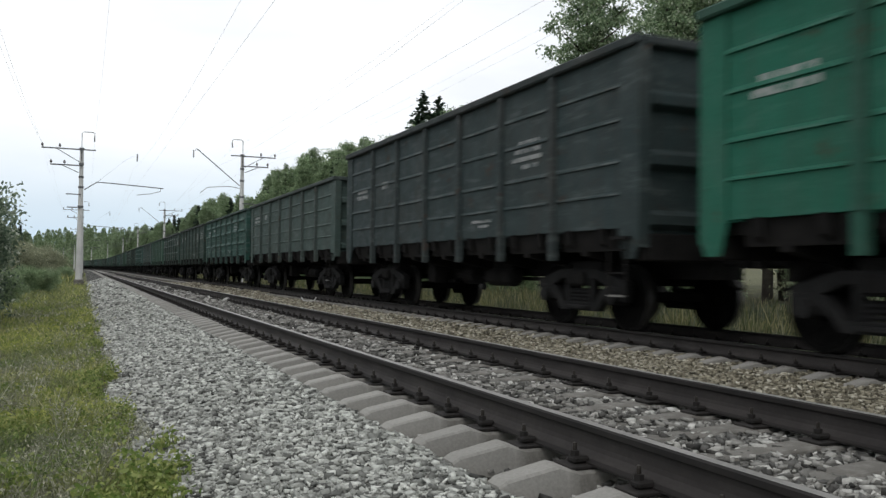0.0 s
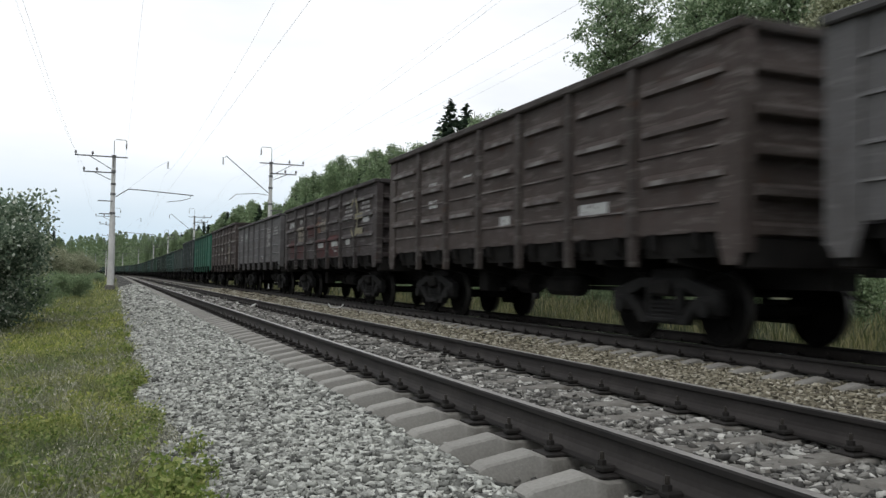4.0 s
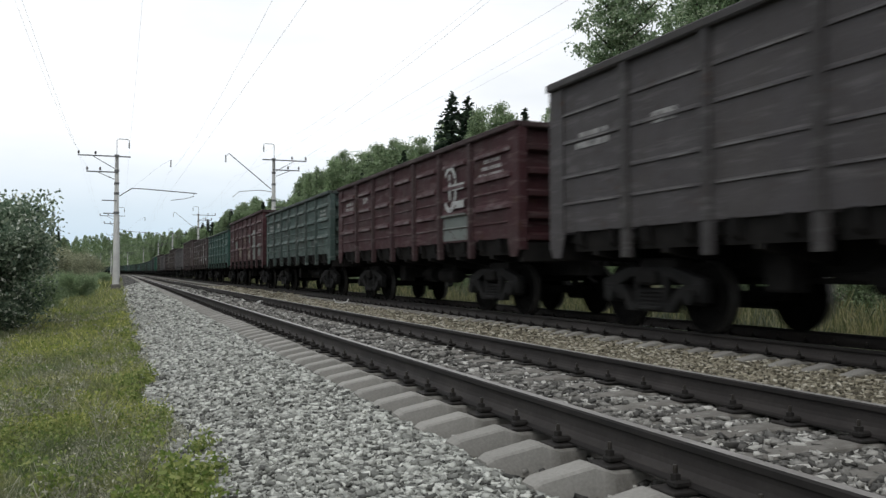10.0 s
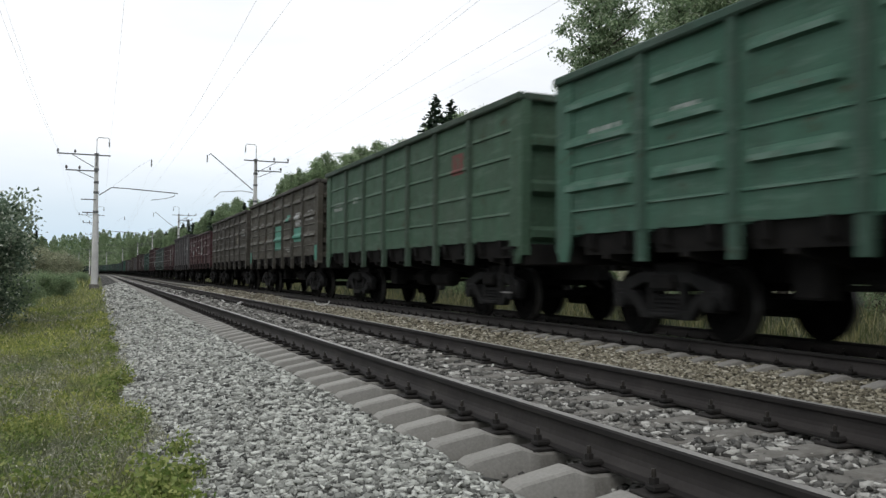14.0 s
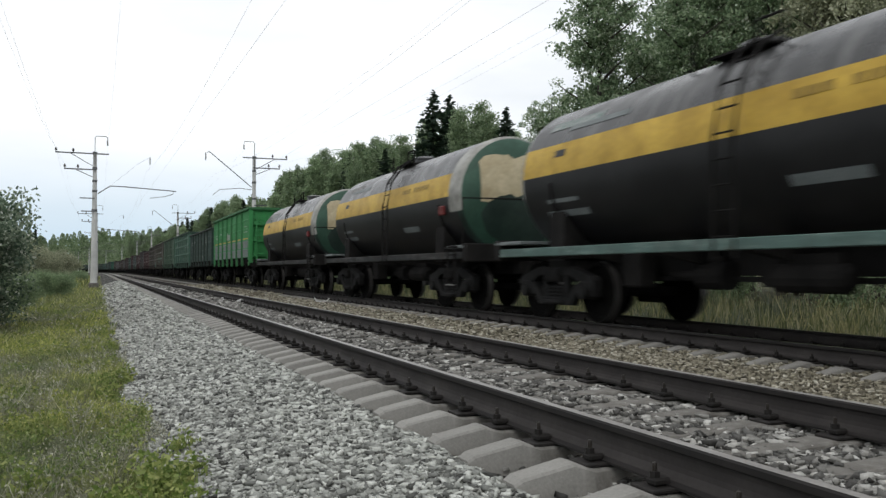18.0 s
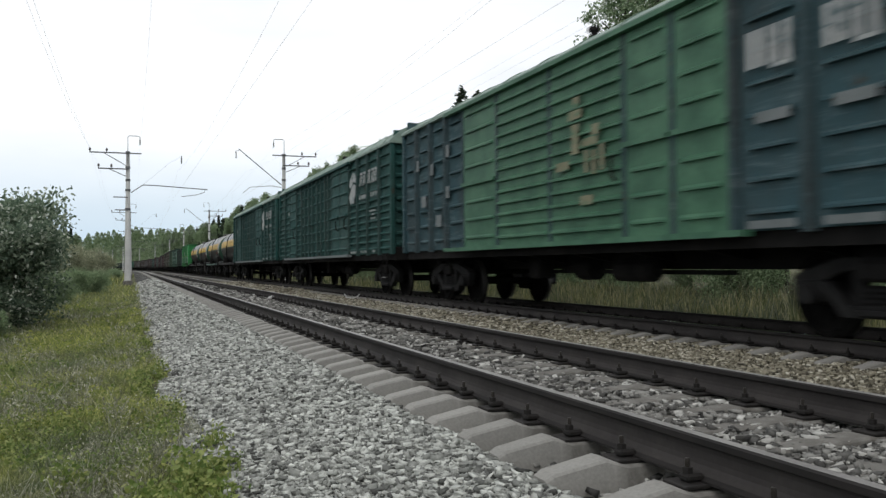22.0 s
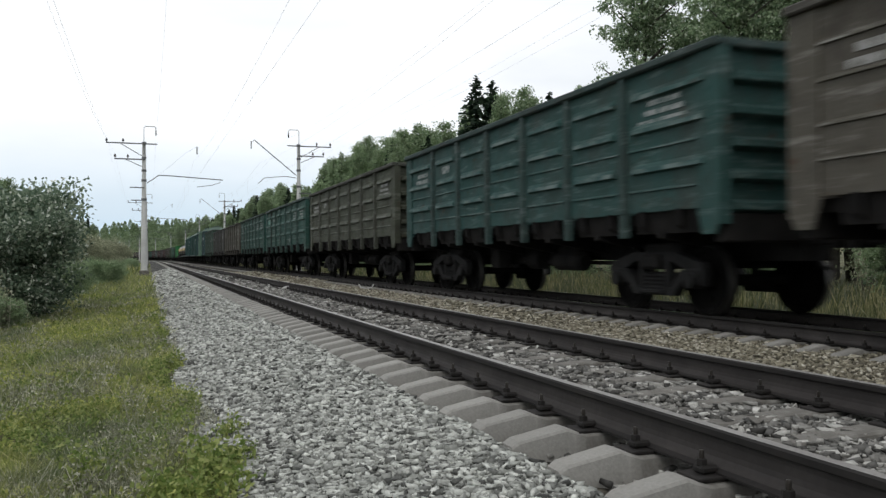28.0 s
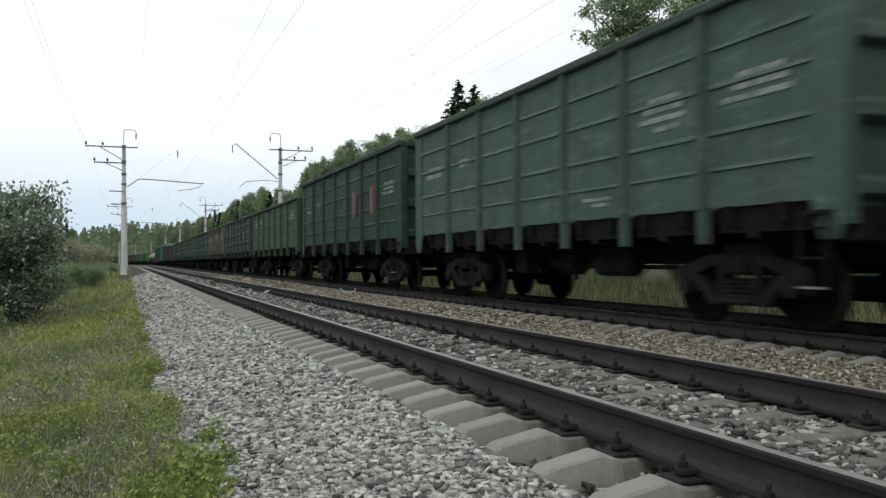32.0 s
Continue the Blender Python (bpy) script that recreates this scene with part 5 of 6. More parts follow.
        if i == 35:
            for q, (y, z, h) in enumerate(((4.0, 2.20, 0.62), (3.3, 2.22, 0.50), (2.15, 2.26, 0.52), (1.25, 2.30, 0.50), (-0.2, 2.32, 0.52), (-1.15, 2.34, 0.60), (-2.2, 2.36, 0.48), (-2.95, 2.36, 0.52), (-4.6, 2.44, 0.54), (-5.3, 2.50, 0.46), (-5.15, 3.06, 0.30))):
                strokes = [((-0.16, -0.06, 0.0, 1.0), (-0.055, 0.14, 0.86, 1.0), (-0.055, 0.10, 0.0, 0.14)), ((-0.05, 0.05, 0.0, 0.84), (-0.16, 0.16, 0.86, 1.0)), ((-0.16, -0.07, 0.0, 1.0), (0.07, 0.16, 0.0, 1.0), (-0.065, 0.065, 0.40, 0.54))][(q * 2 + q // 3) % 3]
                for a, b, c, d in strokes:
                    stencil(w, y + a, y + b, z + c * h, z + d * h, M_CREAMLET, "painted_bar", -1.537, "faded cream bar of unreadable lettering")
            for y0, y1, a in ((0.15, 1.5, 1.86), (3.3, 4.1, 1.86), (0.35, 1.0, 2.7)):
                repaint(w, kind, y0, y1, a, a + 0.26, M_PALETEAL, "faded teal paint patch")
        if i == 32:
            stencil(w, 4.5, 5.6, 2.68, 2.96, M_TEAL, "paint_patch", label="teal paint patch")
    for w, i, half in WAGONS:
        if i in (25, 26):
            for loop in (((0.02, 0.56), (0.08, 0.76), (0.62, 1.0), (0.98, 0.84), (1.0, 0.62), (0.62, 0.70), (0.30, 0.52)), ((0.0, 0.24), (0.30, 0.46), (0.62, 0.62), (1.0, 0.54), (0.90, 0.30), (0.66, 0.0), (0.22, 0.0))):
                g = Geo().prism([(-4.36 - 0.84 * u, 2.78 + 0.98 * q) for u, q in loop], -1.576, -1.570, "x")
                part("emblem", g, M_MARK, w, "worn white angular emblem").color = w.color
            for y in (-5.86, -6.22, -6.74, -7.14, -7.42):  # slanting strokes in place of the painted name
                for q, (a, b) in enumerate(((0.0, 0.07), (0.16, 0.23))):
                    g = Geo().prism([(y + a, 3.24), (y + b, 3.24), (y + b - 0.09, 3.64 - 0.10 * q), (y + a - 0.09, 3.64 - 0.10 * q)], -1.576, -1.570, "x")
                    part("painted_bar", g, M_MARK, w, "white slanting stroke of a painted name").color = w.color
                stencil(w, y - 0.06, y + 0.14, 3.58, 3.64, M_MARK, "painted_bar", -1.570, "white stroke of a painted name")
            bars(w, -6.4, -5.45, 2.96, 1, M_MARK, 0.12, x=-1.570)
            bars(w, -7.6, -6.6, 2.96, 1, M_MARK, 0.12, x=-1.570)
            bars(w, -7.4, -6.7, 2.45, 3, M_MARK, 0.05, x=-1.570)
            bars(w, 5.8, 7.0, 3.2, 1, M_MARK, 0.14, x=-1.570)
            for y in (-4.9, -6.0, -7.1):
                bars(w, y - 0.4, y + 0.4, 1.29, 1, M_MARK, 0.07, x=-1.570)
        if i == 27:
            for y in (-2.72, -3.85, -4.95, -6.05, -7.2):  # worn lettering that spans the bays
                for a, c in ((-0.33, -0.22), (-0.14, -0.02), (0.06, 0.17), (0.22, 0.33)):
                    stencil(w, y + a, y + c, 2.98, 3.40, M_MARK, "painted_bar", -1.570, "pale bar of unreadable lettering")
                stencil(w, y - 0.34, y - 0.03, 2.93, 2.976, M_MARK, "painted_bar", -1.570, "pale bar of unreadable lettering")
                stencil(w, y - 0.30, y + 0.22, 2.36, 2.48, M_SLATE, "paint_patch", -1.570, "grey repainted patch")
                stencil(w, y - 0.36, y + 0.36, 1.20, 1.29, M_SLATE, "paint_patch", -1.570, "scuffed pale lower edge")
            for y, z in ((6.9, 3.1), (5.9, 2.9), (4.9, 3.2), (6.4, 2.2), (4.9, 2.3), (5.4, 1.7)):
                stencil(w, y - 0.2, y + 0.12, z, z + 0.26, M_SLATE, "paint_patch", -1.570, "grey repainted patch")
            for y0, y1, z0, z1 in ((-1.00, -0.80, 2.52, 2.98), (-1.10, -0.70, 3.06, 3.20), (-1.02, -0.84, 3.24, 3.40), (-1.55, -1.12, 2.60, 2.72), (-1.60, -1.40, 2.74, 2.90), (-1.72, -1.62, 2.2, 2.58), (-1.50, -1.40, 2.16, 2.52), (-1.28, -1.18, 2.20, 2.54), (-0.70, -0.30, 2.30, 2.44), (-1.40, -1.05, 1.72, 1.86)):
                part("painted_bar", Geo().box(-1.652, -1.646, y0, y1, z0, z1), M_RINGCREAM, w, "worn pale stroke of an emblem on the door").color = (0.055, 0.16, 0.095, 1.0)


# ---------------------------------------------------------------- overhead line
def insulator(g, p, length=0.5, down=True):
    x, y, z = p
    prof = []
    for k in range(5):
        a = -length * k / 5
        prof += [(a, 0.03), (a - 0.02, 0.075), (a - 0.05, 0.03)]
    g.lathe(prof + [(-length, 0.0)], p, "z", 8, 1)


def mast(s, x, side, z_top):
    """A conical concrete mast; side +1: the tracks lie to its right."""
    px, py, yaw = on_line(x, s)
    base = ground_z(px, py) - 0.3
    m = tagged(new("catenary_mast"), "pale conical concrete overhead-line mast in the grass", "mast", "overhead line masts")
    m.matrix_basis = pose(px, py, 0, 0, 0, yaw)
    part("pole", Geo().lathe([(base, 0.235), (base + 1.2, 0.225), (z_top - 2.6, 0.145), (z_top, 0.125), (z_top, 0.0)], (0, 0, 0), "z", 16), M_MAST, m, smooth=False)
    part("footing", Geo().lathe([(base, 0.33), (base + 0.75, 0.33), (base + 0.80, 0.28), (base + 0.80, 0.2)], (0, 0, 0), "z", 16), M_SLEEPER, m)
    for z, w in ((z_top - 0.05, 0.155), (z_top - 1.1, 0.16), (z_top - 2.0, 0.165), (6.15, 0.175), (4.8, 0.19)):
        part("clamp_band", Geo().lathe([(z, 0.0), (z, w), (z + 0.16, w), (z + 0.16, 0.0)], (0, 0, 0), "z", 12), M_FITTING, m)
    g = Geo()
    g.tube([(0, -0.16, z_top - 0.8), (0, -0.16, z_top + 1.10), (side * 0.10, -0.16, z_top + 1.20), (side * 0.72, -0.16, z_top + 1.20), (side * 0.80, -0.16, z_top + 1.12), (side * 0.80, -0.16, z_top + 0.92)], 0.026, 6)
    insulator(g, (side * 0.80, -0.16, z_top + 0.92), 0.36)
    part("top_hook", g, [M_FITTING, M_INSUL], m)
    for dz, out, back in ((-0.04, 2.5, 0.9), (-1.15 if side > 0 else -0.8, 1.95, 0.1)):
        z = z_top + dz
        g = Geo()
        g.box(min(side * back, -side * out), max(side * back, -side * out), -0.24, -0.16, z - 0.04, z + 0.04)
        g.tube([(-side * 0.15, -0.2, z - 0.85 if dz > -0.5 else z - 0.5), (-side * out * 0.62, -0.2, z - 0.03)], 0.028, 6)
        for q in (out - 0.05, out * 0.55):
            g.lathe([(0.04, 0.02), (0.10, 0.02), (0.12, 0.07), (0.20, 0.08), (0.30, 0.05), (0.34, 0.0)], (-side * q, -0.2, z), "z", 8, 1)
        part("crossarm", g, [M_FITTING, M_INSUL], m)
    for z, out in ((5.68, 0.95), (4.78, 0.85)):
        g = Geo().box(min(0, -side * out), max(0, -side * out), -0.25, -0.19, z, z + 0.07)
        part("side_bracket", g, M_FITTING, m)
    g = Geo()
    if side > 0:
        g.tube([(0.2, -0.1, 6.05), (1.0, -0.1, 6.62), (1.9, -0.1, 6.60), (5.4, -0.1, 6.40)], 0.038, 6)
        g.tube([(1.0, -0.1, 6.62), (2.8, -0.1, 8.25), (3.6, -0.1, 8.75)], 0.005, 4)
        insulator(g, (3.6, -0.1, 8.75), 0.55)
        g.tube([(5.2, -0.1, 6.42), (5.2, -0.1, 6.2), (4.6, -0.1, 6.0), (3.6, -0.1, 5.85)], 0.022, 5)
    else:
        g.tube([(-0.2, -0.1, 7.1), (-3.4, -0.1, 9.72), (-3.5, -0.1, 9.58)], 0.036, 6)
        insulator(g, (-3.62, -0.1, 9.6), 0.6)
        g.tube([(-0.2, -0.1, 6.9), (-1.0, -0.1, 7.0), (-2.6, -0.1, 6.85), (-3.1, -0.1, 6.4)], 0.025, 6)
    part("cantilever", g, [M_FITTING, M_INSUL], m, "slanting tubular bracket arm")
    return m


MAST_STEP = 66.0


def span_wire(name, x, z, sag, first, count, r, label, stagger=0.0):
    """A wire hung from mast to mast."""
    pts = []
    for k in range(count):
        for q in range(8):
            u = q / 8
            s = first + (k + u) * MAST_STEP
            off = stagger * (1 if k % 2 else -1) * (1 - 2 * u)
            px, py, _ = on_line(x + off, s)
            pts.append((px, py, z - sag * 4 * u * (1 - u)))
    ob = new(name, Geo().tube(pts, r, 5).mesh(name, M_WIRE))
    return tagged(ob, label, "wire", "overhead wires")


def build_overhead():
    for k in range(8):
        mast(62.0 + MAST_STEP * k, -0.28, 1, 8.85)
        mast(64.0 + MAST_STEP * k, 11.0, -1, 9.4)
    for x, z0, first in ((NEAR_X, 0.0, 62.0), (FAR_X, 0.25, 64.0)):
        first -= 2 * MAST_STEP
        span_wire("contact_wire", x, 5.85 + z0, 0.03, first, 10, 0.003, "thin grey contact wire over the track", 0.25)
        span_wire("messenger_wire", x, 7.75 + z0, 1.1, first, 10, 0.003, "sagging grey messenger wire over the track")
        g = Geo()
        for k in range(2, 6):
            for q in range(1, 8):
                u = q / 8
                px, py, _ = on_line(x, first + (k + u) * MAST_STEP)
                g.tube([(px, py, 5.85 + z0), (px, py, 7.75 + z0 - 4.4 * u * (1 - u))], 0.0022, 4)
        ob = new("dropper_wires", g.mesh("dropper_wires", M_WIRE))
        tagged(ob, "short dropper wires between messenger and contact wire", "wire", kind="stuff")
    for x, z, first in ((0.52, 9.4, 62.0), (-2.73, 9.1, 62.0), (-2.18, 8.0, 62.0), (10.2, 9.95, 64.0), (13.45, 9.6, 64.0), (12.9, 8.9, 64.0)):
        span_wire("feeder_wire", x, z, 1.0, first - 2 * MAST_STEP, 10, 0.0027, "sagging grey feeder wire on the masts")


def build_litter():
    """Two pale scraps lying on the ballast."""
    g = Geo().tube([(-0.16, 0.02, 0.0), (-0.14, 0.0, 0.10), (-0.02, -0.03, 0.16), (0.10, 0.0, 0.13), (0.15, 0.05, 0.02)], [0.05, 0.07, 0.06, 0.07, 0.03], 6)
    ob = new("crumpled_bag", g.mesh("crumpled_bag", M_MAST))
    ob.matrix_basis = pose(3.84, 24.4, bed_z(3.84) + 0.03, 0, 0, 20) @ Matrix.Diagonal((0.6, 0.6, 0.6, 1))
    tagged(ob, "small crumpled white plastic scrap between the rails", "litter")
    g = Geo().tube([(0.0, -0.42, 0.22), (0.02, -0.30, 0.05), (0.0, 0.0, 0.0), (0.02, 0.30, 0.05), (0.0, 0.42, 0.24)], 0.035, 7)
    ob = new("bent_pipe", g.mesh("bent_pipe", M_MAST))
    ob.matrix_basis = pose(6.75, 26.4, bed_z(6.75) + 0.04, 0, 0, 60) @ Matrix.Diagonal((0.6, 0.6, 0.6, 1))
    tagged(ob, "pale bent pipe lying on the ballast", "litter")


# ---------------------------------------------------------------- loose stones
def rough_block():
    v = np.array([(x, y, z) for x in (-1, 1) for y in (-1, 1) for z in (-1, 1)], dtype=float) * 0.72
    f = np.array([(0, 1, 3), (0, 3, 2), (4, 6, 7), (4, 7, 5), (0, 4, 5), (0, 5, 1), (2, 3, 7), (2, 7, 6), (0, 2, 6), (0, 6, 4), (1, 5, 7), (1, 7, 3)])
    return v, f


def turns(rng, n):
    q = rng.normal(size=(n, 4))
    q /= np.linalg.norm(q, axis=1)[:, None]
    w, x, y, z = q.T
    return np.stack([np.stack([1 - 2 * (y * y + z * z), 2 * (x * y - z * w), 2 * (x * z + y * w)], -1), np.stack([2 * (x * y + z * w), 1 - 2 * (x * x + z * z), 2 * (y * z - x * w)], -1), np.stack([2 * (x * z - y * w), 2 * (y * z + x * w), 1 - 2 * (x * x + y * y)], -1)], 1)


def scatter_stones(name, mat, label, boxes, seed, keep=None):
    """boxes: (x0, x1, y0, y1, count, size). Angular crushed stones lying on the bed."""
    rng = np.random.default_rng(seed)
    iv, jf = rough_block()
    vs, fs, k = [], [], 0
    for x0, x1, y0, y1, count, size in boxes:
        x, y = rng.uniform(x0, x1, count), rng.uniform(y0, y1, count)
        if keep is not None:
            ok = keep(x, y)
            x, y = x[ok], y[ok]
        n = len(x)
        z = np.interp(x, [b[0] for b in BED], [b[1] for b in BED])
        r = size * rng.uniform(0.55, 1.25, n)
        shape = (iv[None] + rng.uniform(-0.52, 0.52, (n, 8, 3))) * np.stack([rng.uniform(1.1, 1.7, n), rng.uniform(0.55, 0.95, n), rng.uniform(0.34, 0.62, n)], -1)[:, None, :]
        a, b = rng.uniform(0, 2 * np.pi, n), rng.normal(0, 1.0, n)
        spin = np.stack([np.stack([np.cos(a), -np.sin(a) * np.cos(b), np.sin(a) * np.sin(b)], -1), np.stack([np.sin(a), np.cos(a) * np.cos(b), -np.cos(a) * np.sin(b)], -1), np.stack([np.zeros(n), np.sin(b), np.cos(b)], -1)], 1)
        v = np.einsum("nij,nkj->nki", spin, shape) * r[:, None, None]
        v += np.stack([x, y, z + r * rng.uniform(-0.1, 1.35, n)], -1)[:, None, :]
        vs.append(v.reshape(-1, 3))
        fs.append((jf[None] + (k + 8 * np.arange(n))[:, None, None]).reshape(-1, 3))
        k += 8 * n
    ob = new(name, raw_mesh(name, np.concatenate(vs), np.concatenate(fs), mat))
    return tagged(ob, label, "ballast", kind="stuff")


# ---------------------------------------------------------------- plants
def leaf_quads(rng, centre, size, flat=0.0, long=1.0):
    """Small leaves as bent quads round the given centres. Returns (n, 4, 3)."""
    n = len(centre)
    R = turns(rng, n)
    if flat:
        R = R.copy()
        R[:, 2, :2] *= 1 - flat
    s = size * rng.uniform(0.6, 1.3, n)
    q = np.array([(-0.5, -0.35 , 0), (0.5 * long, -0.1, 0.12), (0.5, 0.4, 0), (-0.4, 0.3, -0.1)])
    return centre[:, None, :] + np.einsum("nij,kj->nki", R, q) * s[:, None, None]


def quads_mesh(name, quads, mat):
    q = np.concatenate(quads).reshape(-1, 3)
    return raw_mesh(name, q, np.arange(len(q)).reshape(-1, 4), mat)


def limb_points(r, start, direction, length, bend=0.25, n=5):
    p, d = Vector(start), Vector(direction).normalized()
    out = [tuple(p)]
    for _ in range(n):
        d = (d + Vector((r.uniform(-bend, bend), r.uniform(-bend, bend), r.uniform(-bend * 0.5, bend)))).normalized()
        p = p + d * length / n
        out.append(tuple(p))
    return out


def broadleaf(name, height, spread, leaves, size, leaf_mat, bark, seed, low=0.22, clump=0.75, tufts=120, peak=0.0):
    r = random.Random(seed)
    rng = np.random.default_rng(seed)
    t = new(name)
    g = Geo()
    lean = limb_points(r, (0, 0, -0.3), (r.uniform(-0.06, 0.06), r.uniform(-0.06, 0.06), 1), height * 0.92, 0.06, 7)
    g.tube(lean, [height * 0.014 * (1 - 0.13 * k) for k in range(len(lean))], 8)
    tips = [lean[-1], lean[-2]]
    for k in range(int(10 + height * (2.4 if peak else 1.0))):
        u = low + (0.95 - low) * r.random()
        i = u * (len(lean) - 1)
        a = Vector(lean[int(i)]).lerp(Vector(lean[min(int(i) + 1, len(lean) - 1)]), i % 1)
        ang = r.uniform(0, 2 * math.pi)
        ln = spread * (0.45 + 0.65 * math.sin(math.pi * min(1, (u - low) / (1.05 - low) * 0.8 + 0.2))) * r.uniform(0.6, 1.1) * (1.0 - peak * u)
        pts = limb_points(r, a, (math.cos(ang), math.sin(ang), 0.55), ln, 0.3, 4)
        g.tube(pts, [height * 0.005 * (1 - 0.2 * q) for q in range(len(pts))], 5)
        tips += pts[1:]
    part("trunk", g, bark, t)
    tips = np.array(tips)
    knots = tips[rng.integers(0, len(tips), tufts)] + rng.normal(size=(tufts, 3)) * spread * 0.13
    wide = rng.uniform(0.6, 1.25, tufts)
    pick = rng.integers(0, tufts, leaves)
    c = knots[pick] + np.clip(rng.normal(size=(leaves, 3)), -1.7, 1.7) * np.array([clump, clump, clump * 0.65]) * wide[pick][:, None]
    part("crown", quads_mesh("crown", [leaf_quads(rng, c, size)], leaf_mat), None, t)
    return t


def spruce(name, height, spread, sprays, size, seed, mat=None):
    r = random.Random(seed)
    rng = np.random.default_rng(seed)
    t = new(name)
    g = Geo()
    g.tube([(0, 0, -0.3), (0, 0, height * 0.5), (0, 0, height)], [height * 0.012, height * 0.008, 0.02], 7)
    part("trunk", g, M_BARK, t)
    c = []
    layers = int(height * 3.4)
    for k in range(layers):
        u = (k + 0.5) / layers
        z = height * (0.08 + 0.92 * u)
        for b in range(max(5, int(8 * (1 - u) + 5))):
            a = r.uniform(0, 2 * math.pi)
            ln = (spread * (1 - u) ** 0.8 + 0.14) * r.uniform(0.45, 1.08)
            for q in range(max(2, int(sprays * ln))):
                d = ln * (0.1 + 0.9 * r.random())
                c.append((d * math.cos(a) + r.gauss(0, 0.08), d * math.sin(a) + r.gauss(0, 0.08), z - 0.38 * d + 0.12 * d * d / max(ln, 0.3) + r.gauss(0, 0.12)))
    c.append((0, 0, height + 0.1))
    c = np.array(c)
    part("crown", quads_mesh("crown", [leaf_quads(rng, c, size, 0.5, 1.3)], mat or M_SPRUCE), None, t)
    return t


def blades(rng, x, y, z, height, width, lean=0.4):
    n = len(x)
    a = rng.uniform(0, 2 * np.pi, n)
    h = height * rng.uniform(0.45, 1.25, n) * np.array([1.0 + 0.9 * noise.noise(Vector((a * 4.2, b * 4.2, 2.0))) for a, b in zip(x, y)])
    w = width * rng.uniform(0.7, 1.3, n)
    dx, dy = np.cos(a) * w, np.sin(a) * w
    lx, ly = rng.normal(0, lean, n) * h, rng.normal(0, lean, n) * h
    q = np.empty((n, 4, 3))
    q[:, 0] = np.stack([x - dx, y - dy, z], -1)
    q[:, 1] = np.stack([x + dx, y + dy, z], -1)
    q[:, 2] = np.stack([x + lx + dx * 0.3, y + ly + dy * 0.3, z + h], -1)
    q[:, 3] = np.stack([x + lx - dx * 0.3, y + ly - dy * 0.3, z + h * 0.97], -1)
    return q


def heights(x, y):
    return np.array([ground_z(a, b) for a, b in zip(x, y)])


def patchy(x, y, scale, level):
    return np.array([noise.noise(Vector((a * scale, b * scale, 7.0))) > level for a, b in zip(x, y)])


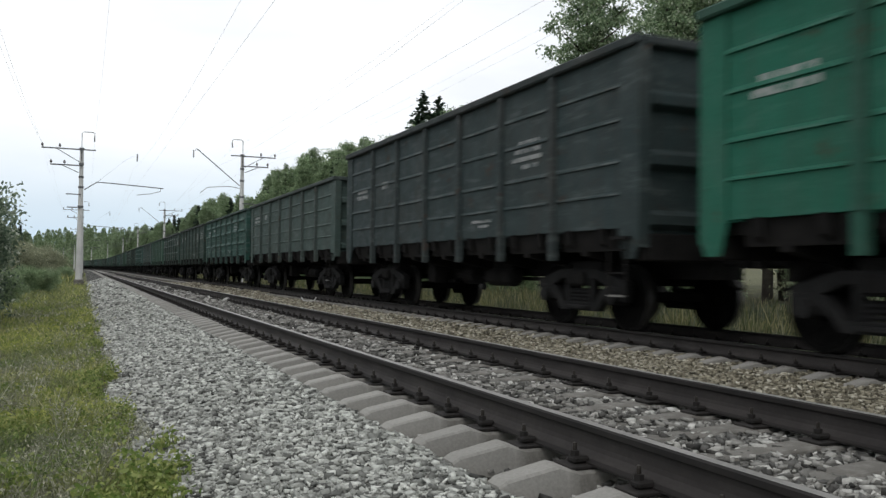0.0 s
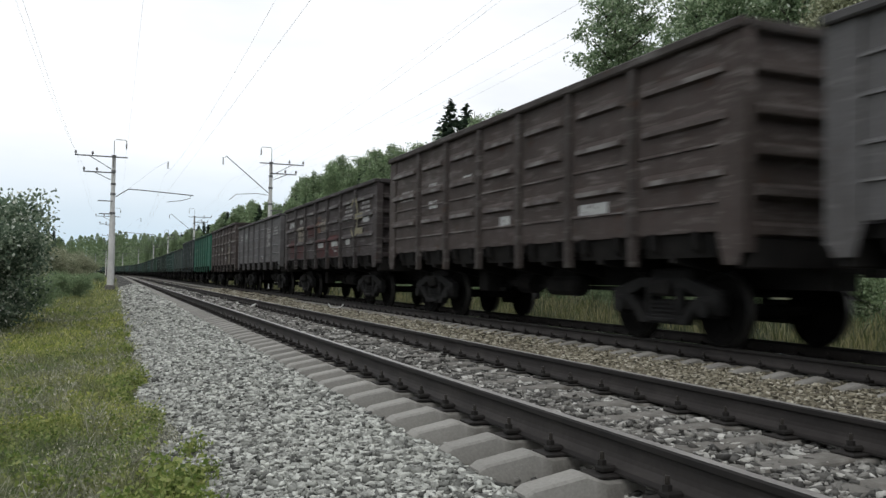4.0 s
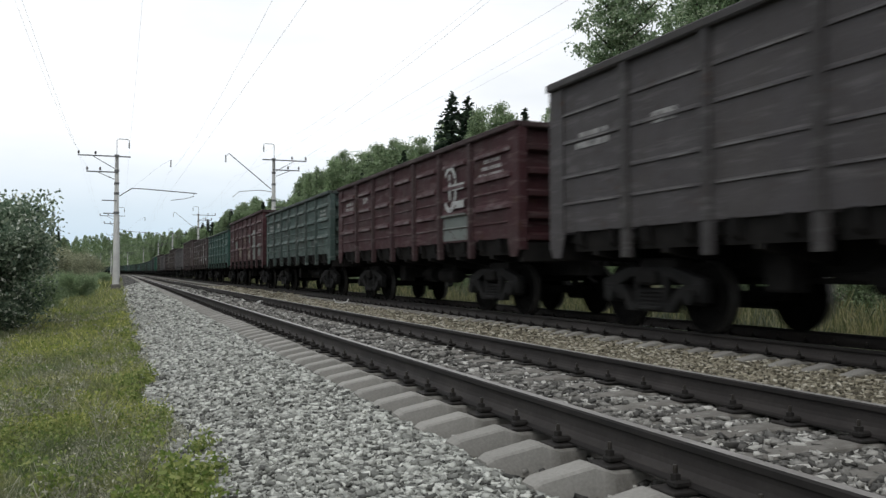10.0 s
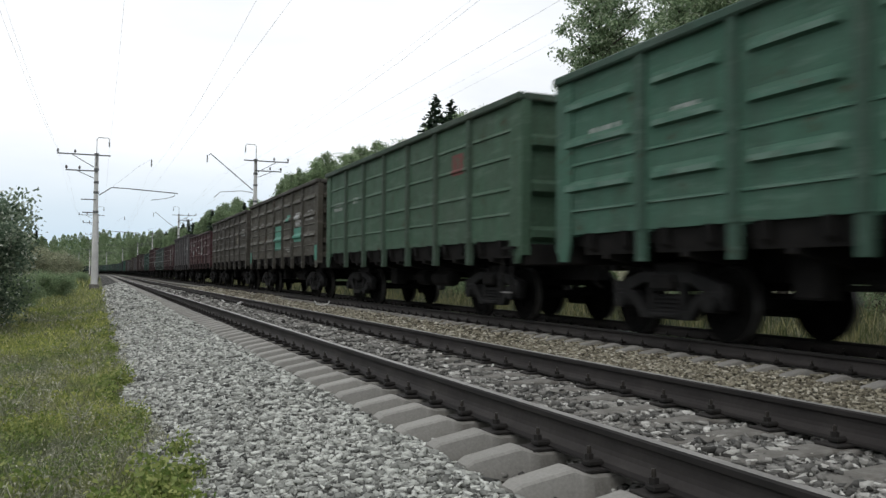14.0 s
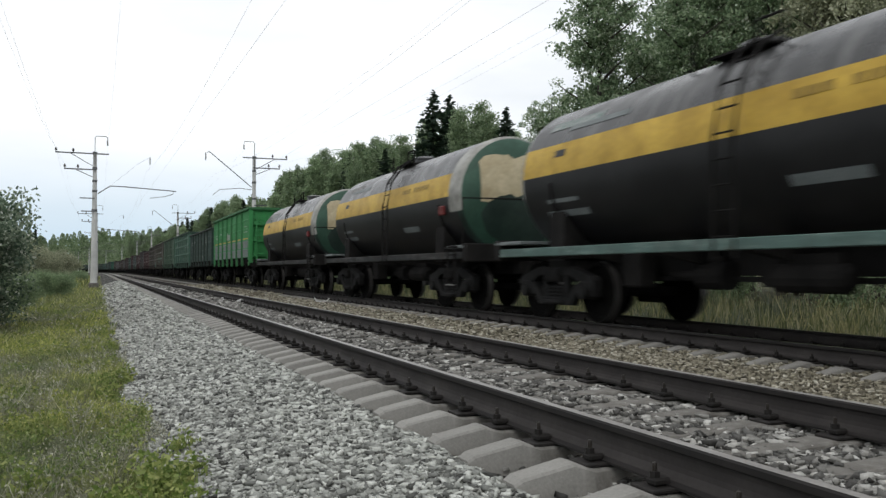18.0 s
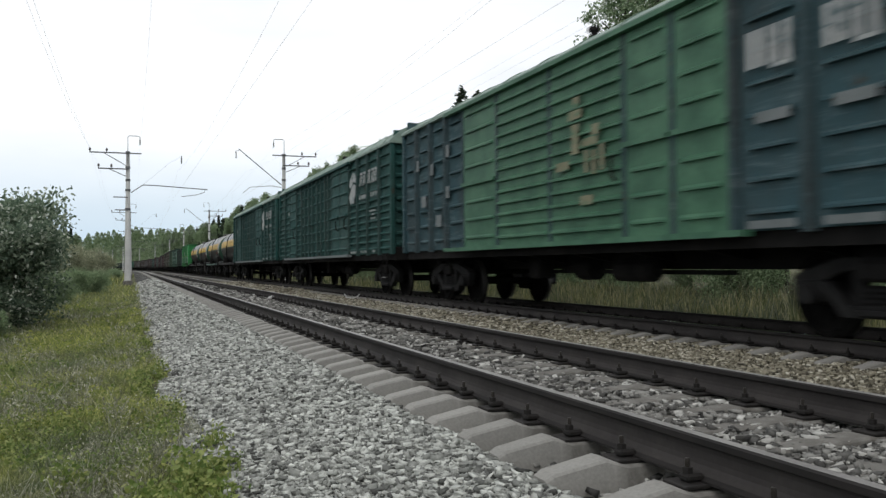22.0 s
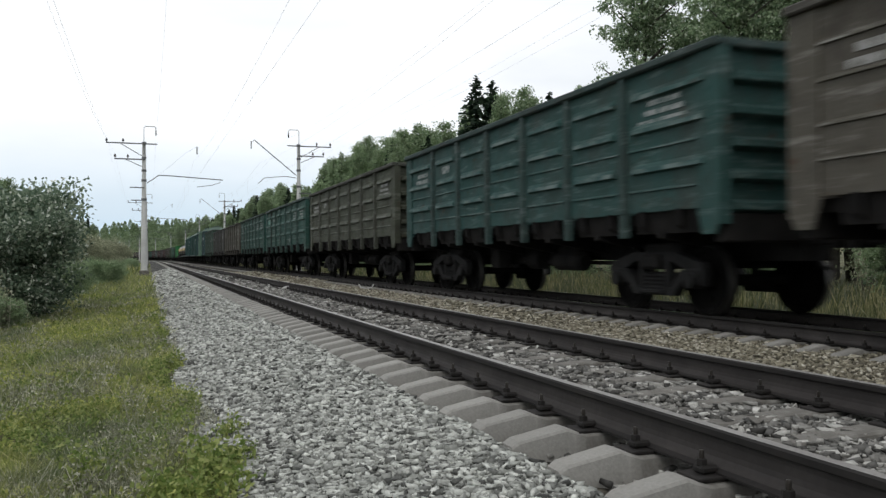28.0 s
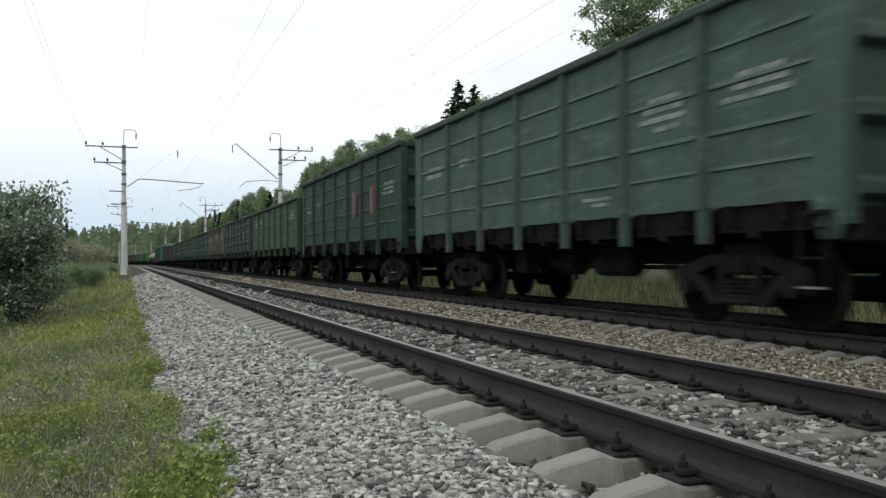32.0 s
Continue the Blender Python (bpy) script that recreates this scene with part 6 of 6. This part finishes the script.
def build_meadow():
    rng = np.random.default_rng(5)

    def patch(x0, x1, y0, y1, n):
        x, y = rng.uniform(x0, x1, n), rng.uniform(y0, y1, n)
        m = int(0.6 * n)  # part of them stand in tufts
        k = rng.integers(m, n, m)
        k = m + (k - m) % max(40, (n - m) // 55)
        wide = 0.0062 * (4.0 + np.abs(y[k]))
        x[:m], y[:m] = x[k] + rng.normal(0, 1, m) * wide, y[k] + rng.normal(0, 1, m) * wide * 1.5
        return x, y

    qs = []
    for x0, x1, y0, y1, n, h, w in ((-2.6, 0.42, -4, 2.5, 20000, 0.07, 0.005), (-10, -1.5, -5, 17, 26000, 0.11, 0.009), (-1.6, 0.42, 2.5, 8, 60000, 0.085, 0.0032), (-3.2, 0.36, 8, 16, 50000, 0.11, 0.005), (-6, 0.3, 16, 34, 36000, 0.15, 0.009), (-9, 0.3, 34, 70, 18000, 0.24, 0.024), (-14, -1, 70, 150, 9000, 0.5, 0.06)):
        x, y = patch(x0, x1, y0, y1, n)
        ok = (x < 0.22 + 0.16 * np.sin(y * 1.7) + 0.10 * np.sin(y * 4.3)) & patchy(x, y, 1.6, -0.24)
        x, y = x[ok], y[ok]
        qs.append(blades(rng, x, y, heights(x, y) - 0.01, h, w, 0.55))
    tagged(new("meadow_grass", quads_mesh("meadow_grass", qs, M_GRASS)), "short yellow-green meadow grass beside the ballast", "grass", kind="stuff")
    qs = []
    for x0, x1, y0, y1, n, s in ((-1.6, 0.55, 2.5, 8, 42000, 0.014), (-3.2, 0.4, 8, 16, 36000, 0.022), (-6, 0.2, 16, 36, 22000, 0.04)):
        x, y = patch(x0, x1, y0, y1, n)
        ok = patchy(x + 31, y, 0.75, -0.02) & (x < 0.30 + 0.2 * np.sin(y * 2.1))
        x, y = x[ok], y[ok]
        c = np.stack([x, y, heights(x, y) + np.abs(rng.normal(0, 0.07, len(x))) + 0.01], -1)
        qs.append(leaf_quads(rng, c, s, 0.0, 1.6))
        stalk = rng.random(len(x)) < 0.22
        qs.append(blades(rng, x[stalk], y[stalk], c[stalk, 2] * 0 + heights(x[stalk], y[stalk]), 0.17, 0.10 * s, 0.3))
    tagged(new("low_herbs", quads_mesh("low_herbs", qs, M_HERB)), "grey-green low herbs and dry stalks in the grass", "plants", kind="stuff")
    qs = []
    for x0, x1, y0, y1, n, s in ((-7, 0.4, -4, 2.5, 9000, 0.05), (-7, -1.4, 2.5, 9, 9000, 0.04), (-1.6, 0.5, 2.5, 8, 30000, 0.024), (-3.2, 0.4, 8, 16, 28000, 0.034), (-6, 0.25, 16, 36, 22000, 0.06)):
        x, y = patch(x0, x1, y0, y1, n)
        ok = patchy(x, y + 57, 0.8, -0.02) & (x < 0.28 + 0.16 * np.sin(y * 1.9))
        x, y = x[ok], y[ok]
        c = np.stack([x, y, heights(x, y) + np.abs(rng.normal(0, 0.065, len(x))) + 0.015], -1)
        qs.append(leaf_quads(rng, c, s))
    tagged(new("clover_carpet", quads_mesh("clover_carpet", qs, M_WEED)), "bright yellow-green clover and small leaves in the meadow", "plants", kind="stuff")
    qs = []
    for x0, x1, y0, y1, n, h in ((-6.5, -2.7, 12.5, 19, 6500, 0.62), (-7.5, -3.0, 19, 34, 3000, 0.7)):
        x, y = patch(x0, x1, y0, y1, n)
        ok = patchy(x, y + 11, 0.55, -0.15)
        x, y = x[ok], y[ok]
        z = heights(x, y)
        qs.append(blades(rng, x, y, z, h, 0.006, 0.16))
        m = rng.integers(0, len(x), 9 * len(x))
        c = np.stack([x[m], y[m], z[m] + h * rng.uniform(0.15, 0.95, len(m))], -1) + rng.normal(0, 0.035, (len(m), 3))
        qs.append(leaf_quads(rng, c, 0.045, 0.0, 1.8))
    tagged(new("tall_herbs", quads_mesh("tall_herbs", qs, M_HERB)), "tall brownish-green herbs in front of the bushes", "plants", kind="stuff")
    qs = []
    for x0, x1, y0, y1, n, h, w in ((10.6, 20, 10, 40, 26000, 0.50, 0.016), (10.8, 24, 40, 110, 16000, 0.6, 0.04), (11, 26, 110, 240, 7000, 0.8, 0.09)):
        x, y = patch(x0, x1, y0, y1, n)
        qs.append(blades(rng, x, y, heights(x, y), h, w, 0.25))
    tagged(new("tall_grass", quads_mesh("tall_grass", qs, M_DRYGRASS)), "tall pale grass beyond the train's track", "grass", kind="stuff")


def weed(name, h, leaves, size, mat, seed):
    rng = np.random.default_rng(seed)
    r = random.Random(seed)
    t = new(name)
    c = []
    for k in range(5):
        pts = limb_points(r, (r.uniform(-0.08, 0.08), r.uniform(-0.08, 0.08), -0.03), (r.uniform(-0.4, 0.4), r.uniform(-0.4, 0.4), 1), h * r.uniform(0.6, 1.1), 0.2, 4)
        part("stem", Geo().tube(pts, 0.003, 4), M_WEED, t)
        c += pts[1:]
    c = np.array(c)[rng.integers(0, len(c), leaves)] + rng.normal(0, 0.035, (leaves, 3))
    part("leaves", quads_mesh("leaves", [leaf_quads(rng, c, size, 0.0, 1.9)], mat), None, t)
    return t


def place(model, x, y, size=1.0, turn=0.0):
    o = copy_thing(model, pose(x, y, ground_z(x, y), 0, 0, turn))
    o.scale = (size, size, size * (0.94 + 0.12 * random.random()))
    return o


def build_plants():
    # weeds at the edge of the stones
    a = weed("roadside_weed", 0.21, 260, 0.026, M_WEED, 1)
    tagged(a, "yellow-green leafy weed at the edge of the ballast", "plant", "weeds by the ballast")
    spots = [(0.42, 4.9), (0.20, 4.5), (0.28, 4.72), (0.12, 4.95), (0.46, 4.62), (0.60, 5.35), (0.33, 4.95), (0.05, 4.7), (0.36, 5.1), (0.50, 5.15), (0.30, 5.4), (0.55, 6.0), (0.22, 6.6), (0.1, 4.6), (0.34, 7.6), (0.15, 9.0), (0.3, 10.4), (0.18, 12.3), (-0.35, 5.3), (-0.6, 6.6), (0.22, 14.5), (0.1, 17.5)]
    a.matrix_basis = pose(spots[0][0], spots[0][1], ground_z(*spots[0]) + 0.02)
    for x, y in spots[1:]:
        place(a, x, y, random.uniform(0.7, 1.3), random.uniform(0, 360))
    # willow scrub on the meadow side
    bush = broadleaf("willow_bush", 2.6, 1.45, 17000, 0.072, M_SHRUB, M_BARK, 11, 0.05, clump=0.22, tufts=230, peak=0.1)
    tagged(bush, "dense dark-leaved willow bush in the meadow", "bush", "bushes by the line")
    bush.matrix_basis = pose(-3.1, 23.0, ground_z(-3.1, 23.0)) @ Matrix.Diagonal((1.2, 1.2, 1.25, 1))
    for x, y, s in ((-2.6, 21.2, 1.0), (-4.0, 28, 1.15), (-5.6, 31, 0.95), (-5.2, 36, 1.15), (-6.0, 44, 1.0), (-7.0, 46, 1.3), (-6.4, 56, 1.1), (-7.4, 66, 1.2), (-6.6, 78, 1.0), (-7.0, 92, 1.1)):
        place(bush, x, y, s, random.uniform(0, 360))
    olive = broadleaf("alder_bush", 2.7, 1.5, 17000, 0.075, M_ALDER, M_BARK, 12, 0.05, clump=0.24, tufts=230, peak=0.1)
    tagged(olive, "olive-brown leafy alder bush in the meadow", "bush", "bushes by the line")
    olive.matrix_basis = pose(-4.7, 22.0, ground_z(-4.7, 22.0)) @ Matrix.Diagonal((1.15, 1.15, 1.15, 1))
    for x, y, s in ((-3.9, 19.4, 0.72), (-5.9, 24.5, 1.3), (-6.6, 28, 1.45), (-8.2, 25, 1.35), (-5.1, 19.0, 0.9), (-9.5, 34, 1.4), (-4.0, 66, 1.0), (-4.6, 72, 1.2), (-3.6, 78, 0.95), (-5.0, 84, 1.3), (-4.1, 92, 1.1), (-4.8, 100, 1.35), (-4.0, 110, 1.2), (-5.0, 120, 1.4), (-4.2, 132, 1.3), (-5.4, 62, 1.1)):
        place(olive, x, y, s, random.uniform(0, 360))
    scrub = broadleaf("birch_scrub", 1.5, 0.8, 7000, 0.05, M_BIRCH, M_BARK, 31, 0.03, clump=0.2, tufts=90, peak=0.3)
    tagged(scrub, "low yellow-green birch scrub in the meadow", "bush", "low scrub by the line")
    scrub.matrix_basis = pose(-2.4, 33.0, ground_z(-2.4, 33.0))
    q = random.Random(77)
    for x, y, s in ((-3.0, 17.6, 0.6), (-3.35, 18.3, 0.75), (-2.65, 18.7, 0.5), (-3.8, 17.2, 0.7), (-4.4, 18.0, 0.85)):
        place(scrub, x, y, s, q.uniform(0, 360))
    for k in range(34):
        x, y = q.uniform(-6.5, -1.6), q.uniform(30, 120)
        place(scrub, x, y, q.uniform(0.5, 1.05), q.uniform(0, 360))
    for k in range(44):
        place(scrub, q.uniform(17.5, 24), q.uniform(12, 80), q.uniform(0.9, 1.7), q.uniform(0, 360))
    # trees: models first
    aspen = broadleaf("aspen_tree", 17.0, 3.6, 40000, 0.125, M_LEAF, M_BARK, 21, 0.12, clump=0.27, tufts=430, peak=0.42)
    tagged(aspen, "tall grey-green aspen tree at the forest edge", "tree", "trees of the forest edge")
    aspen.matrix_basis = pose(21.1, 31.6, ground_z(21.1, 31.6))
    birch = broadleaf("birch_tree", 16.5, 2.3, 26000, 0.15, M_BIRCH, M_BIRCHBARK, 22, 0.10, clump=0.34, tufts=260, peak=0.8)
    tagged(birch, "slender light-green birch tree in the forest", "tree", "trees of the forest edge")
    alder = broadleaf("alder_tree", 14.5, 3.1, 30000, 0.125, M_ALDER, M_BARK, 23, 0.12, clump=0.34, tufts=330, peak=0.3)
    tagged(alder, "brownish-green leafy tree in the forest", "tree", "trees of the forest edge")
    fir = spruce("spruce_tree", 17.9, 5.0, 9, 0.46, 24)
    tagged(fir, "dark narrow spruce tree at the forest edge", "tree", "trees of the forest edge")
    px, py, _ = on_line(29, 71.8)
    fir.matrix_basis = pose(px, py, ground_z(px, py))
    birch.matrix_basis = pose(27.0, 98, ground_z(27.0, 98))
    alder.matrix_basis = pose(25.0, 27.5, ground_z(25.0, 27.5))
    for x, y, s in ((26.3, 46.0, 0.80), (25.0, 33, 0.9), (29, 31, 1.05), (27, 22, 1.0), (33, 38, 0.95), (24.5, 24.5, 0.95), (23.6, 28.0, 1.0), (22.0, 26.5, 0.92)):
        place(aspen, x, y, s, random.uniform(0, 360))
    for x, y, s in ((31.3, 73.2, 0.99), (26.3, 51.4, 0.70), (27, 70.5, 0.74), (26.5, 78.5, 0.74), (26.5, 91, 0.82), (33, 66, 0.70), (30, 79, 0.66)):
        place(fir, x, y, s, random.uniform(0, 360))
    for x, y, s in ((28.0, 27.0, 1.1), (24.0, 21.5, 1.0), (30.0, 23.0, 1.1), (22.5, 18.5, 0.9)):
        place(alder, x, y, s, random.uniform(0, 360))
    for x, y, s in ((26.8, 57.5, 0.93), (26.8, 55.0, 0.88), (27.2, 61.0, 0.92), (31, 58, 0.80), (33, 62, 0.86), (30, 52, 0.74), (29.5, 66, 0.80), (34, 70, 0.9), (33, 54, 0.82), (29, 47, 0.72), (32, 48, 0.85)):
        place(birch, x, y, s, random.uniform(0, 360))
    thin_birch = broadleaf("birch_tree", 16.5, 2.3, 13000, 0.24, M_BIRCH, M_BARK, 42, 0.06, clump=0.38, tufts=220, peak=0.82)
    tagged(thin_birch, "slender light-green birch tree deep in the forest", "tree", "trees of the forest edge")
    thin_fir = spruce("spruce_tree", 17.6, 4.2, 3, 0.75, 44)
    tagged(thin_fir, "dark spruce tree deep in the forest", "tree", "trees of the forest edge")
    young = spruce("young_spruce_tree", 16.0, 4.0, 5, 0.42, 45, M_BIRCH)
    tagged(young, "pointed mid-green young spruce tree in the forest", "tree", "trees of the forest edge")
    for m, s in ((thin_birch, 300), (thin_fir, 306), (young, 312)):
        px, py, _ = on_line(29, s)
        m.matrix_basis = pose(px, py, ground_z(px, py))
    r = random.Random(8)
    for k in range(80):  # the forest along the train's side
        s = 82 + 4.3 * k
        for row, (off, sc) in enumerate(((26.5, 1.08), (30.5, 1.20), (35.5, 1.32))):
            px, py, _ = on_line(off + r.uniform(-2.0, 2.0), s + r.uniform(-2, 2))
            m = r.choice((birch, birch, young, birch) if s < 125 else (thin_birch, thin_birch, young, young, thin_birch, thin_fir))
            place(m, px, py, (sc if m not in (fir, thin_fir, young) else 0.78 * sc) * (0.95 if s < 96 else 1.05) * r.uniform(0.80, 1.05), r.uniform(0, 360))
    for k in range(44):  # and along the meadow side
        s = 66 + 8.5 * k
        for off, sc in ((-17.0, 0.72), (-25.0, 0.80)):
            px, py, _ = on_line(off + r.uniform(-2.5, 2.5), s + r.uniform(-3, 3))
            m = r.choice((birch, birch, young, fir) if s < 110 else (thin_birch, young, thin_birch, thin_fir))
            place(m, px, py, sc * r.uniform(0.85, 1.15), r.uniform(0, 360))
    for x, y, s in ((-15, 58, 0.42), (-19, 64, 0.5), (-13.5, 72, 0.45), (-21, 60, 0.55), (-8.4, 48, 0.46), (-7.3, 50, 0.42), (-6.7, 52.5, 0.36), (-6.2, 56, 0.31), (-6.0, 61, 0.28), (-7.2, 58, 0.37), (-8.6, 56, 0.42), (-10.2, 50, 0.5), (-12.0, 46, 0.52), (-7.8, 65, 0.34), (-11, 58, 0.46)):
        place(birch, x, y, s, r.uniform(0, 360))


def build_far_woods():
    """The wooded rise where the line bends out of sight."""
    rng = np.random.default_rng(17)
    qs = []
    for k in range(520):
        s = rng.uniform(420, 900)
        off = rng.choice((rng.uniform(17, 130), rng.uniform(-110, -16)))
        px, py, _ = on_line(off, s)
        h = rng.uniform(13, 19)
        base = ground_z(px, py)
        n = 420
        u = rng.uniform(0.05, 1, n)
        rad = (1.0 - u) ** 0.6 * h * 0.17 + 0.3
        a = rng.uniform(0, 2 * np.pi, n)
        c = np.stack([px + rad * np.cos(a), py + rad * np.sin(a), base + u * h], -1)
        qs.append(leaf_quads(rng, c, 0.95))
    ob = new("far_woods", quads_mesh("far_woods", qs, M_BIRCH))
    tagged(ob, "distant mixed green forest where the line bends", "forest", kind="stuff")


# ---------------------------------------------------------------- build
build_ground()
build_bed()
build_train()
build_overhead()
build_litter()
build_plants()
build_far_woods()
build_meadow()
scatter_stones("shoulder_stones", M_STONE, "loose pale grey crushed stone on the ballast shoulder", [(0.15, 1.80, -4, 2.2, 5000, 0.036), (0.15, 1.80, 2.2, 6.5, 23000, 0.0195), (0.15, 1.80, 6.5, 14, 25000, 0.022), (0.15, 1.80, 14, 26, 18000, 0.027), (0.15, 1.80, 26, 45, 9000, 0.042), (0.15, 1.80, 45, 75, 6500, 0.06), (-0.25, 0.5, 2.5, 12, 900, 0.026)], 3)
scatter_stones("track_stones", M_STONE_DIRTY, "dusty grey crushed stone between the rails", [(1.95, 4.6, -4, 2.2, 5000, 0.038), (1.95, 4.6, 2.2, 8, 24000, 0.0235), (1.95, 4.6, 8, 24, 22000, 0.029), (1.95, 4.6, 24, 60, 9000, 0.05)], 4, lambda x, y: (np.abs((y - 4.655) % 0.5 - 0.25) > 0.12) | (np.sin(x * 91.7 + y * 57.3) > 0.12 + 0.6 * np.sin(x * 5.1 + y * 3.3)))
scatter_stones("middle_stones", M_STONE_TAN, "rust-tinged crushed stone between the two tracks", [(4.6, 9.4, -4, 3.5, 4500, 0.040), (4.6, 7.4, 3.5, 12, 27000, 0.0215), (7.4, 9.4, 3.5, 12, 6000, 0.03), (4.6, 7.2, 12, 34, 22000, 0.029), (4.6, 7.2, 34, 60, 5000, 0.055)], 6)
build_track("empty_track", NEAR_X, 0.0, "empty track with rusty rails on pale concrete sleepers", M_RAILTOP, 0.5, 4.905, 300)
build_track("train_track", FAR_X, FAR_Z, "track under the freight train with half-buried concrete sleepers", M_RAILBRIGHT, 0.5, 4.70, 110)


def motions():
    """The train runs away from the eye along the line, and its wheels turn."""
    for w, i, half in WAGONS:
        rows = []
        for t in range(33):
            x, y, yaw = on_line(FAR_X, train_s(t) + lead(i) - half)
            rows.append((t, pose(x, y, FAR_Z, 0, 0, yaw)))
        walk(w, rows)
    keyed = {}
    for w, i, half in WAGONS:
        for o in w.children_recursive:
            if "axle" not in o:
                continue
            k = o["axle"]
            if k not in keyed:
                rows = []
                for f in range(0, 961):
                    t = f / FPS
                    turn = -math.degrees((train_s(t) - train_s(0)) / 0.475) % 360.0
                    rows.append((t, pose(0, o.location.y, 0.475, turn, 0, 0)))
                walk(o, rows)
                keyed[k] = o
            else:
                o.rotation_mode = "QUATERNION"
                o.animation_data_create()
                o.animation_data.action = keyed[k].animation_data.action
                o.animation_data.action_slot = keyed[k].animation_data.action_slot


motions()
